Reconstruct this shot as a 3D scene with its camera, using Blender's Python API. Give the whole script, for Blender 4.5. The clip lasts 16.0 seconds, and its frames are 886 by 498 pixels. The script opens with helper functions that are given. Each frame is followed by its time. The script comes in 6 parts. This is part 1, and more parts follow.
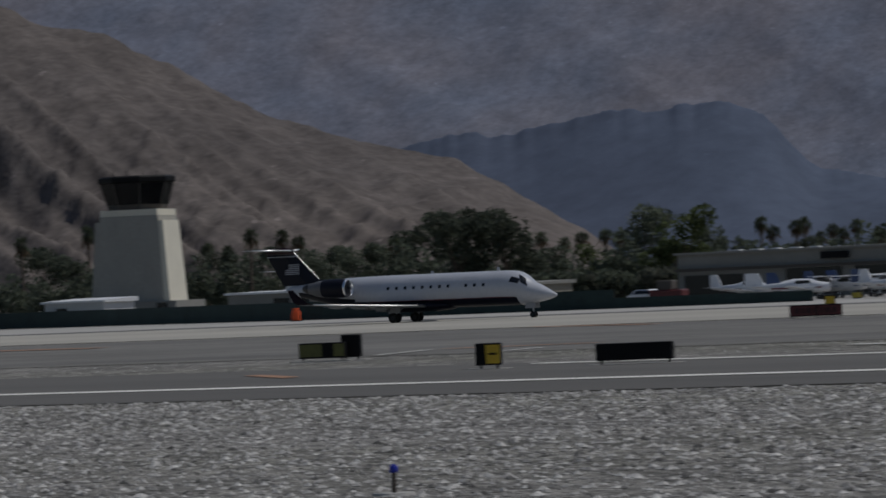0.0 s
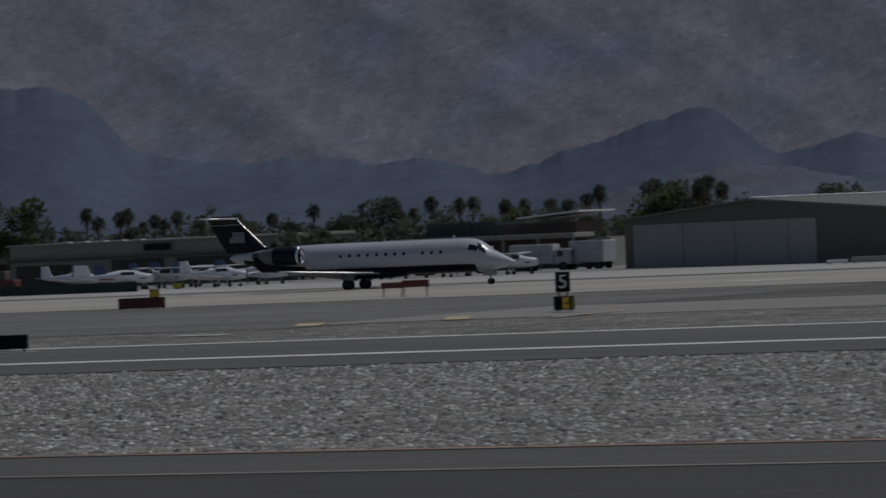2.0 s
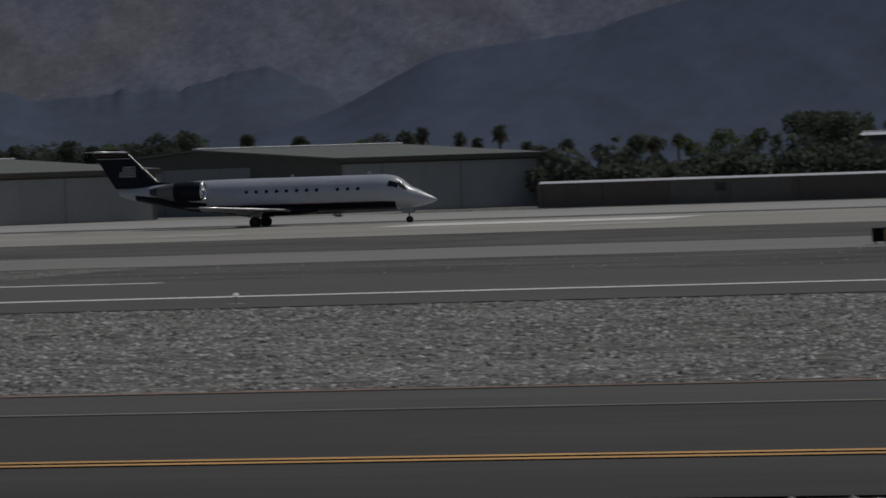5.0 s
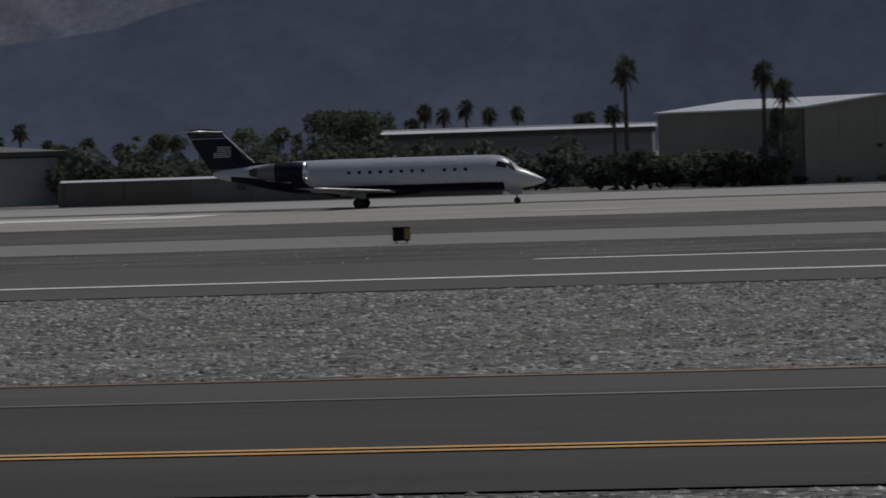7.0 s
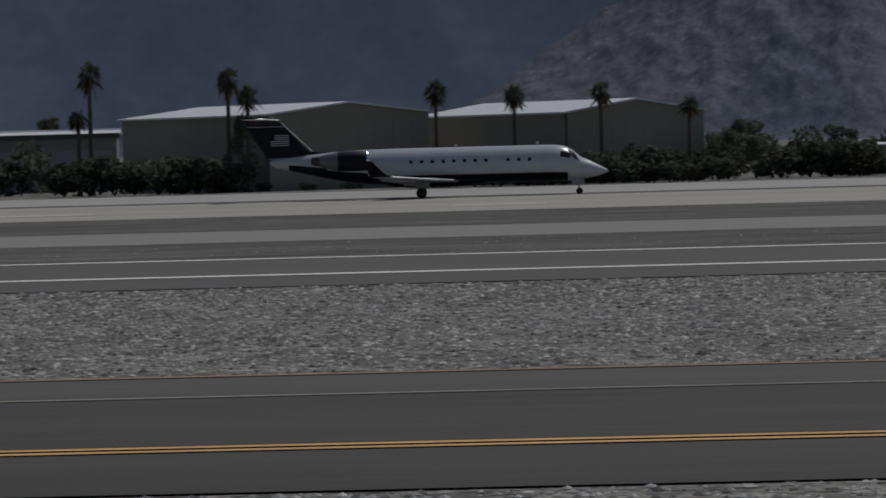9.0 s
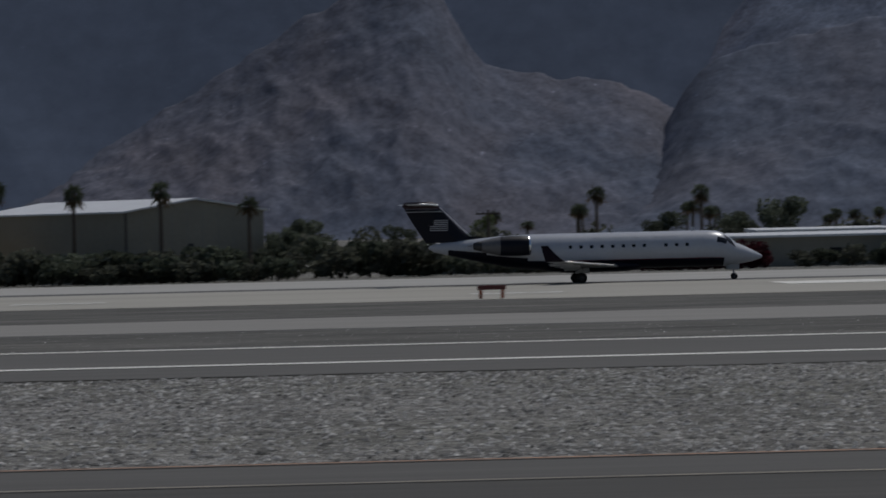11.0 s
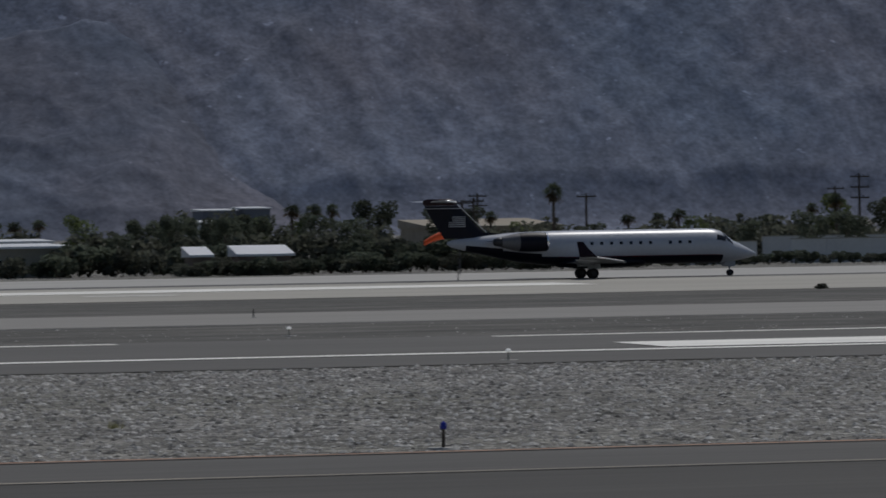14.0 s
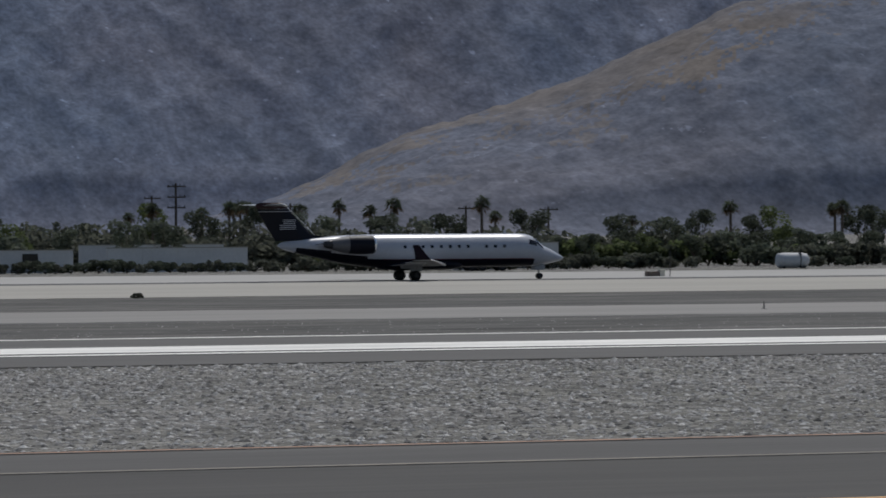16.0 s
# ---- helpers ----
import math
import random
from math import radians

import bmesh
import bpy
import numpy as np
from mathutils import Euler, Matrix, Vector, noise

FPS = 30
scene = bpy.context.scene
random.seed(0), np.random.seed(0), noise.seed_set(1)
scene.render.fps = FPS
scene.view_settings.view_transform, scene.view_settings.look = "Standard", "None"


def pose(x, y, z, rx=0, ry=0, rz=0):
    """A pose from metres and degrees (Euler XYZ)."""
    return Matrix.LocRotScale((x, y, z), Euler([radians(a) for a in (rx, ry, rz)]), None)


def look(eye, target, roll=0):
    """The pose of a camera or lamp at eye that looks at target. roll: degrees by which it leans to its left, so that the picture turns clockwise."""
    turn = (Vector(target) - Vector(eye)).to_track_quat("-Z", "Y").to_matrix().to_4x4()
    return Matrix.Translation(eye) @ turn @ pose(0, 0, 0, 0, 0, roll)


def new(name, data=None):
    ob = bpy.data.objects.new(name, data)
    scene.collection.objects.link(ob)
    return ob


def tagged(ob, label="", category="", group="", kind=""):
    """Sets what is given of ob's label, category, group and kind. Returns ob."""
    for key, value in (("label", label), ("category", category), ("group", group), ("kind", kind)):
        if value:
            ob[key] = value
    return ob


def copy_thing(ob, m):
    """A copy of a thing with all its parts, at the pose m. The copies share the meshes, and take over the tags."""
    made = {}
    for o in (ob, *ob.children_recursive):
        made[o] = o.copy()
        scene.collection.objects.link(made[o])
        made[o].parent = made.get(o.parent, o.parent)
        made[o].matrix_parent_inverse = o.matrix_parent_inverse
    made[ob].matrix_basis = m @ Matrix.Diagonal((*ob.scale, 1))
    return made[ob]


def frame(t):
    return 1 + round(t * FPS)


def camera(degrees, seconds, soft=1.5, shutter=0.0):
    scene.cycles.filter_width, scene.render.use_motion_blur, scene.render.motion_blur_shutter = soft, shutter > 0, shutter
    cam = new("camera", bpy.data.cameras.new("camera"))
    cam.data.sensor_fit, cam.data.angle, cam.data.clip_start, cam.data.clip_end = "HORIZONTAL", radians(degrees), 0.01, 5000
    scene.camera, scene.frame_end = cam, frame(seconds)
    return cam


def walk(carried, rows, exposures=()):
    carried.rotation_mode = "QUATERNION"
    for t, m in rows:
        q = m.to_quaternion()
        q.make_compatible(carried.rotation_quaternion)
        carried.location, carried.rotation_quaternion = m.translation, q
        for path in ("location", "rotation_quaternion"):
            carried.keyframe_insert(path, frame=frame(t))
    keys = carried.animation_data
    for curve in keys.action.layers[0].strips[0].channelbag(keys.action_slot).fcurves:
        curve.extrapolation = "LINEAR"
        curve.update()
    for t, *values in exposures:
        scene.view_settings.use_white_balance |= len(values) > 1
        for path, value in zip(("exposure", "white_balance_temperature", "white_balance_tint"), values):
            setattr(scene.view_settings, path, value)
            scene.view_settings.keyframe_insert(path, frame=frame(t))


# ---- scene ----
# ---- camera: a long lens that pans with the aircraft ----
# seconds, eye x, y, z, heading to the right, tilt up, lean to the left (degrees)
PATH = (
    (0.0, -21.00, 36.37, 2.970, -35.020, 0.407, -2.480),
    (0.5, -18.05, 31.86, 3.087, -32.578, 0.259, -2.519),
    (1.0, -12.73, 23.25, 3.269, -30.260, 0.108, -2.480),
    (1.5, -7.88, 15.65, 3.649, -28.710, -0.001, -2.406),
    (2.0, -4.27, 7.39, 3.927, -26.859, -0.152, -2.456),
    (2.5, 0.00, 0.00, 4.157, -25.480, -0.078, -2.423),
    (3.0, 0.00, 0.00, 4.157, -23.944, -0.462, -2.349),
    (3.5, 0.00, 0.00, 4.157, -21.856, -0.647, -2.222),
    (4.0, 0.00, 0.00, 4.157, -19.421, -0.767, -2.158),
    (4.5, 0.00, 0.00, 4.157, -17.324, -0.897, -2.038),
    (5.0, 0.00, 0.00, 4.157, -15.355, -0.995, -1.911),
    (5.2, 0.00, 0.00, 4.157, -14.551, -1.027, -1.919),
    (7.3, 0.00, 0.00, 4.157, -8.784, -1.207, -1.815),
    (7.5, 0.00, 0.00, 4.157, -8.186, -1.217, -1.803),
    (8.0, 0.00, 0.00, 4.157, -6.512, -1.234, -1.715),
    (8.5, 0.00, 0.00, 4.157, -4.695, -1.280, -1.676),
    (8.7, 0.00, 0.00, 4.157, -4.008, -1.314, -1.598),
    (10.8, 0.00, 0.00, 4.157, 1.373, -0.374, -1.460),
    (11.0, 0.00, 0.00, 4.157, 2.194, -0.224, -1.356),
    (11.5, 0.00, 0.00, 4.157, 4.389, -0.032, -1.285),
    (12.0, 0.00, 0.00, 4.157, 6.361, -0.001, -1.220),
    (12.5, 0.00, 0.00, 4.157, 7.572, -0.048, -1.224),
    (13.0, 0.00, 0.00, 4.157, 9.039, -0.119, -1.121),
    (13.5, 0.00, 0.00, 4.157, 10.711, -0.196, -0.997),
    (14.0, 0.00, 0.00, 4.157, 12.302, -0.266, -0.963),
    (14.5, 0.00, 0.00, 4.157, 13.522, -0.361, -0.917),
    (15.0, 0.00, 0.00, 4.157, 15.241, -0.302, -0.630),
    (15.5, 0.00, 0.00, 4.157, 19.048, -0.228, -0.460),
    (16.0, 0.00, 0.00, 4.157, 20.529, -0.250, -0.371),
)
cam = camera(10.647, 16.0, soft=1.7, shutter=0.28)


def sight(x, y, z, heading, tilt, lean):
    a, b = radians(heading), radians(tilt)
    way = Vector((math.sin(a) * math.cos(b), math.cos(a) * math.cos(b), math.sin(b)))
    return look((x, y, z), Vector((x, y, z)) + way * 100, lean)


EXPOSURES = [(t, e, k, 10) for t, e, k in (
    (0.0, -0.72, 6200), (1.0, -0.65, 6200), (1.5, -0.7, 6200), (2.0, -1.03, 6200), (2.5, -0.95, 6200), (3.0, -1.05, 6250), (5.0, -1.1, 6400), (8.0, -0.93, 6350), (11.0, -0.9, 6200), (13.0, -0.88, 6200), (14.5, -0.65, 6200), (15.5, -0.45, 6200), (16.0, -0.27, 6200))]
walk(cam, [(t, sight(*row)) for t, *row in PATH], EXPOSURES)

# ---- light: high sun behind the field and to the right ----
SUN_AZ, SUN_EL = 38.0, 56.0        # degrees from +y towards +x, and up
world = bpy.data.worlds.new("sky")
scene.world = world
world.use_nodes = True
wn, wl = world.node_tree.nodes, world.node_tree.links
sky = wn.new("ShaderNodeTexSky")
sky.sky_type = "NISHITA"
sky.sun_disc = False
sky.sun_elevation, sky.sun_rotation = radians(SUN_EL), radians(SUN_AZ)
wn["Background"].inputs["Strength"].default_value = 0.06
wl.new(sky.outputs["Color"], wn["Background"].inputs["Color"])
sun_data = bpy.data.lights.new("sun", "SUN")
sun_data.energy, sun_data.angle, sun_data.color = 2.9, radians(0.55), (1.0, 0.95, 0.88)
sun = new("sun", sun_data)
sa, sb = radians(SUN_AZ), radians(SUN_EL)
sun_way = Vector((math.sin(sa) * math.cos(sb), math.cos(sa) * math.cos(sb), math.sin(sb)))
sun.matrix_world = look(sun_way * 400, (0, 0, 0))


# ---- materials ----
def surface(name, colour, rough=0.8, metal=0.0, vary=0.25, scale=1.0, fine=8.0, bump=0.2, bump_scale=12.0, other=None, spread=(0.4, 0.65), stretch=(1, 1, 1), piece=0.0, gloss=0.5):
    """A principled surface with variation at two scales and a fine relief; other: a second colour in large patches."""
    m = bpy.data.materials.new(name)
    m.use_nodes = True
    n, l = m.node_tree.nodes, m.node_tree.links
    p = n["Principled BSDF"]
    p.inputs["Roughness"].default_value, p.inputs["Metallic"].default_value = rough, metal
    p.inputs["Specular IOR Level"].default_value = gloss
    co, mp = n.new("ShaderNodeTexCoord"), n.new("ShaderNodeMapping")
    mp.inputs["Scale"].default_value = stretch
    l.new(co.outputs["Object"], mp.inputs["Vector"])

    def clouds(size, detail=6.0):
        t = n.new("ShaderNodeTexNoise")
        t.inputs["Scale"].default_value, t.inputs["Detail"].default_value = size, detail
        l.new(mp.outputs["Vector"], t.inputs["Vector"])
        return t.outputs["Fac"]

    def ramp(value, low, high):
        r = n.new("ShaderNodeMapRange")
        r.inputs["From Min"].default_value, r.inputs["From Max"].default_value = spread if low is None else (0.3, 0.7)
        r.inputs["To Min"].default_value, r.inputs["To Max"].default_value = (0.0, 1.0) if low is None else (low, high)
        l.new(value, r.inputs["Value"])
        return r.outputs["Result"]

    mix = n.new("ShaderNodeMix")
    mix.data_type = "RGBA"
    mix.inputs[6].default_value = (*colour, 1)
    mix.inputs[7].default_value = (*(other or colour), 1)
    l.new(ramp(clouds(scale * 0.35), None, None), mix.inputs[0])
    last = mix.outputs[2]
    for value in (ramp(clouds(scale), 1 - vary, 1 + vary), ramp(clouds(scale * fine, 4.0), 1 - vary * 0.8, 1 + vary * 0.8)):
        mul = n.new("ShaderNodeMix")
        mul.data_type, mul.blend_type = "RGBA", "MULTIPLY"
        mul.inputs[0].default_value = 1.0
        l.new(last, mul.inputs[6])
        l.new(value, mul.inputs[7])
        last = mul.outputs[2]
    if piece:
        info = n.new("ShaderNodeObjectInfo")
        mul = n.new("ShaderNodeMix")
        mul.data_type, mul.blend_type = "RGBA", "MULTIPLY"
        mul.inputs[0].default_value = 1.0
        r = n.new("ShaderNodeMapRange")
        r.inputs["To Min"].default_value, r.inputs["To Max"].default_value = 1 - piece, 1 + piece
        l.new(info.outputs["Random"], r.inputs["Value"])
        l.new(last, mul.inputs[6])
        l.new(r.outputs["Result"], mul.inputs[7])
        last = mul.outputs[2]
    l.new(last, p.inputs["Base Color"])
    if bump:
        b = n.new("ShaderNodeBump")
        b.inputs["Strength"].default_value, b.inputs["Distance"].default_value = bump, 0.5 / bump_scale
        l.new(clouds(bump_scale), b.inputs["Height"])
        l.new(b.outputs["Normal"], p.inputs["Normal"])
    return m




def gravel_material():
    """Desert gravel: a random tone for each small stone over broad dusty patches."""
    m = surface("desert_gravel", (0.18, 0.173, 0.16), 0.95, vary=0.22, scale=0.14, fine=12, bump=0.6, bump_scale=3.5, other=(0.16, 0.155, 0.134), gloss=0.15)
    n, l = m.node_tree.nodes, m.node_tree.links
    p = n["Principled BSDF"]
    src = p.inputs["Base Color"].links[0].from_socket
    co = n.new("ShaderNodeTexCoord")
    for scale, low, high in ((7.0, 0.45, 1.65), (1.4, 0.66, 1.4)):
        v, r, mul = n.new("ShaderNodeTexVoronoi"), n.new("ShaderNodeMapRange"), n.new("ShaderNodeMix")
        v.inputs["Scale"].default_value = scale
        r.inputs["To Min"].default_value, r.inputs["To Max"].default_value = low, high
        mul.data_type, mul.blend_type = "RGBA", "MULTIPLY"
        mul.inputs[0].default_value = 1.0
        l.new(co.outputs["Object"], v.inputs["Vector"])
        sep = n.new("ShaderNodeSeparateColor")
        l.new(v.outputs["Color"], sep.inputs["Color"])
        l.new(sep.outputs["Red"], r.inputs["Value"])
        l.new(src, mul.inputs[6])
        l.new(r.outputs["Result"], mul.inputs[7])
        src = mul.outputs[2]
    l.new(src, p.inputs["Base Color"])
    return m


GRAVEL = gravel_material()
ASPHALT = surface("asphalt", (0.118, 0.113, 0.104), 0.85, vary=0.12, scale=0.08, fine=10, stretch=(0.12, 1, 1), bump=0.15, bump_scale=6, gloss=0.3)
ASPHALT_NEAR = surface("taxiway_asphalt", (0.071, 0.066, 0.059), 0.85, vary=0.17, scale=0.15, fine=10, stretch=(0.1, 1, 1), bump=0.15, bump_scale=8, gloss=0.3)
VERGE = surface("dark_fine_gravel", (0.142, 0.137, 0.126), 0.95, vary=0.3, scale=0.3, fine=7, bump=0.5, bump_scale=2.5, other=(0.112, 0.109, 0.102), stretch=(0.35, 1, 1), gloss=0.1)
SHOULDER = surface("shoulder_asphalt", (0.105, 0.1, 0.092), 0.88, vary=0.12, scale=0.15, fine=10, stretch=(0.1, 1, 1), bump=0.15, bump_scale=8, gloss=0.3)
PALE = surface("pale_runway_asphalt", (0.385, 0.365, 0.32), 0.85, vary=0.1, scale=0.06, fine=8, stretch=(0.08, 1, 1), bump=0.1, bump_scale=4, gloss=0.3)
PALER = surface("pale_concrete", (0.4, 0.388, 0.362), 0.85, vary=0.1, scale=0.06, fine=8, stretch=(0.08, 1, 1), bump=0.1, bump_scale=4, gloss=0.3)
GREYPATH = surface("grey_taxiway", (0.262, 0.25, 0.23), 0.85, vary=0.1, scale=0.06, fine=8, stretch=(0.08, 1, 1), bump=0.1, bump_scale=4, gloss=0.3)
SEAM = surface("dark_seam", (0.1, 0.098, 0.095), 0.9, vary=0.2, scale=0.1, stretch=(0.1, 1, 1))
WHITE_LINE = surface("white_line_paint", (0.82, 0.8, 0.74), 0.7, vary=0.14, scale=0.4, stretch=(0.2, 1, 1), bump=0.05)
YELLOW_LINE = surface("yellow_line_paint", (0.72, 0.4, 0.13), 0.7, vary=0.15, scale=0.4, stretch=(0.2, 1, 1), bump=0.05)
FADED_YELLOW = surface("faded_yellow_paint", (0.5, 0.4, 0.26), 0.75, vary=0.25, scale=0.6, bump=0.05)
WORN_WHITE = surface("worn_white_paint", (0.55, 0.54, 0.5), 0.75, vary=0.25, scale=0.6, bump=0.05)
RUST_LINE = surface("worn_orange_line", (0.36, 0.2, 0.12), 0.8, vary=0.3, scale=0.4, stretch=(0.2, 1, 1), bump=0.05)
PAD = surface("grey_asphalt_pad", (0.172, 0.165, 0.15), 0.88, vary=0.22, scale=0.12, fine=9, stretch=(0.4, 1, 1), bump=0.3, bump_scale=4, other=(0.15, 0.145, 0.136), gloss=0.3)
FAINT_LINE = surface("worn_yellow_line", (0.3, 0.26, 0.2), 0.8, vary=0.25, scale=0.4, stretch=(0.2, 1, 1), bump=0.05)
WING_PAINT = surface("light_grey_wing_paint", (0.24, 0.245, 0.26), 0.4, vary=0.05, scale=0.6, bump=0.0)
TITLE = surface("faded_title_paint", (0.5, 0.51, 0.55), 0.35, vary=0.05, bump=0.0)
MAROON = surface("dark_maroon_paint", (0.022, 0.006, 0.009), 0.45, gloss=0.3, vary=0.1, bump=0.0)
AIR_WHITE = surface("white_aircraft_paint", (0.7, 0.71, 0.74), 0.28, vary=0.03, scale=0.5, bump=0.0)
AIR_NAVY = surface("navy_aircraft_paint", (0.007, 0.008, 0.016), 0.5, vary=0.1, scale=0.5, bump=0.0, gloss=0.2)
JET_WHITE = surface("greyish_white_jet_paint", (0.47, 0.485, 0.53), 0.3, vary=0.04, scale=0.5, bump=0.0)
COWL = surface("dull_grey_cowl_paint", (0.13, 0.13, 0.14), 0.5, gloss=0.4, vary=0.1, scale=0.7, bump=0.0)
AIR_GREY = surface("grey_aircraft_paint", (0.33, 0.34, 0.36), 0.35, vary=0.06, scale=0.7, bump=0.0)
AIR_RED = surface("red_aircraft_paint", (0.14, 0.012, 0.018), 0.35, vary=0.06, scale=0.7, bump=0.0)
AIR_BLUE = surface("blue_aircraft_paint", (0.03, 0.06, 0.16), 0.35, vary=0.06, scale=0.7, bump=0.0)
DARK_GLASS = surface("dark_window_glass", (0.01, 0.012, 0.016), 0.2, vary=0.05, bump=0.0)
BARE_METAL = surface("bare_polished_metal", (0.78, 0.78, 0.8), 0.22, 1.0, vary=0.05, bump=0.0)
WINGLET_PAINT = surface("matt_navy_winglet_paint", (0.012, 0.009, 0.016), 0.8, vary=0.1, bump=0.0, gloss=0.05)
SLAT_METAL = surface("worn_bare_metal", (0.8, 0.8, 0.8), 0.42, 1.0, vary=0.05, bump=0.0)
DARK_METAL = surface("dark_metal", (0.05, 0.05, 0.055), 0.45, 0.6, vary=0.1, bump=0.0)
RUBBER = surface("tyre_rubber", (0.018, 0.018, 0.018), 0.85, vary=0.15, scale=3, bump=0.1)


# ---- mesh helpers ----
def mesh_object(name, bm, material, parent=None, smooth=False):
    data = bpy.data.meshes.new(name)
    bm.to_mesh(data)
    bm.free()
    for mat in (material if isinstance(material, (list, tuple)) else (material,)):
        data.materials.append(mat)
    if smooth:
        for poly in data.polygons:
            poly.use_smooth = True
    ob = new(name, data)
    ob.parent = parent
    return ob


def part(name, bm, material, parent, label="", smooth=False):
    ob = mesh_object(name, bm, material, parent, smooth)
    return tagged(ob, label) if label else ob


def thing(name, label, category, group="", m=None):
    ob = new(name)
    ob.empty_display_size = 0.5
    if m is not None:
        ob.matrix_basis = m
    return tagged(ob, label, category, group)


def box(bm, x0, x1, y0, y1, z0, z1, bevel=0.0, mat=0):
    m = Matrix.LocRotScale(((x0 + x1) / 2, (y0 + y1) / 2, (z0 + z1) / 2), None, (x1 - x0, y1 - y0, z1 - z0))
    made = bmesh.ops.create_cube(bm, size=1, matrix=m)
    faces = {f for v in made["verts"] for f in v.link_faces}
    for f in faces:
        f.material_index = mat
    if bevel:
        bmesh.ops.bevel(bm, geom=list({e for v in made["verts"] for e in v.link_edges}), offset=bevel, segments=1, affect="EDGES")
    return bm


def boxed(*args, **kw):
    return box(bmesh.new(), *args, **kw)


def loft(bm, rings, caps=True, mat=0, closed=True):
    """Skin rings of equal length into one surface."""
    rows = [[bm.verts.new(p) for p in ring] for ring in rings]
    n = len(rows[0])
    for a, b in zip(rows, rows[1:]):
        for i in range(n if closed else n - 1):
            f = bm.faces.new((a[i], a[(i + 1) % n], b[(i + 1) % n], b[i]))
            f.material_index = mat
    if caps:
        for ring in (rows[0][::-1], rows[-1]):
            try:
                bm.faces.new(ring).material_index = mat
            except ValueError:
                pass
    return rows


def tube(bm, a, b, r0, r1=None, n=10, mat=0):
    a, b = Vector(a), Vector(b)
    r1 = r0 if r1 is None else r1
    q = (b - a).to_track_quat("Z", "Y").to_matrix()
    rings = [[p + q @ Vector((r * math.cos(2 * math.pi * i / n), r * math.sin(2 * math.pi * i / n), 0)) for i in range(n)] for p, r in ((a, r0), (b, r1))]
    loft(bm, rings, True, mat)
    return bm


def flat(bm, corners, z):
    return bm.faces.new([bm.verts.new((x, y, z)) for x, y in corners])


# ---- ground ----
def strip(name, label, material, x0, x1, y0, y1, z, wavy=0.0, pieces=1, category="ground"):
    """A level band of ground; wavy: unevenness of its two long edges."""
    bm = bmesh.new()
    n = max(1, int((x1 - x0) / 3.0)) if wavy else 1
    rows = []
    for i in range(n + 1):
        x = x0 + (x1 - x0) * i / n
        a = wavy * (noise.noise((x * 0.25, y0, 0)) + 0.6 * noise.noise((x * 0.9, y0, 3))) if wavy else 0
        b = wavy * (noise.noise((x * 0.25, y1, 0)) + 0.6 * noise.noise((x * 0.9, y1, 3))) if wavy else 0
        rows.append((bm.verts.new((x, y0 + a, z)), bm.verts.new((x, y1 + b, z))))
    for (a, b), (c, d) in zip(rows, rows[1:]):
        bm.faces.new((a, c, d, b))
    return tagged(mesh_object(name, bm, material), label, category, kind="structure")


def build_ground():
    bm = bmesh.new()
    flat(bm, ((-5200, -600), (5200, -600), (5200, 5200), (-5200, 5200)), 0.0)
    tagged(mesh_object("ground", bm, GRAVEL), "grey desert gravel airfield ground", "ground", kind="structure")
    W0, W1 = -620, 420
    strip("taxiway", "dark asphalt taxiway beside the gravel", ASPHALT_NEAR, W0, W1, 56.5, 78.1, 0.030, 0.0, category="taxiway")
    strip("taxiway_shoulder", "greyer asphalt taxiway shoulder with gravel edge", SHOULDER, W0, W1, 78.1, 85.6, 0.026, 0.12, category="taxiway")
    strip("runway_near", "narrow grey asphalt runway with white edge lines", ASPHALT, W0, W1, 139.1, 175.2, 0.030, 0.3, category="runway")
    strip("taxiway_pad", "grey asphalt holding pad between the runways", PAD, W0, -109, 198, 274, 0.021, 1.6, category="taxiway")
    strip("service_road", "pale grey paved strip between the runways", GREYPATH, -112, W1, 205.6, 232.6, 0.022, 0.8, category="road")
    strip("runway_main", "pale sun-bleached main runway and shoulder", PALE, W0, W1, 279.5, 347.5, 0.030, 0.5, category="runway")
    strip("runway_seam", "dark seam along the main runway", SEAM, W0, W1, 347.5, 358, 0.028, 0.4, category="runway")
    strip("runway_far", "pale concrete far half of the main runway", PALER, W0, W1, 358, 411, 0.030, 0.8, category="runway")
    strip("gravel_verge", "dark fine gravel verge beside the main runway", VERGE, -112, W1, 232.0, 280.0, 0.012, 0.8)
    strip("gravel_verge", "dark fine gravel verge between the paved strips", VERGE, -70, W1, 174.8, 206.0, 0.012, 0.8)
    strip("gravel_edge", "thin dark gravel edge beside the paved strip", SEAM, -70, W1, 203.9, 205.2, 0.017, 0.5)
    strip("apron", "grey concrete parking apron", GREYPATH, W0, -120, 409, 470, 0.020, 0.8, category="apron")


def painted(name, label, material, x0, x1, y0, y1, z=0.05):
    return strip(name, label, material, x0, x1, y0, y1, z, category="marking")


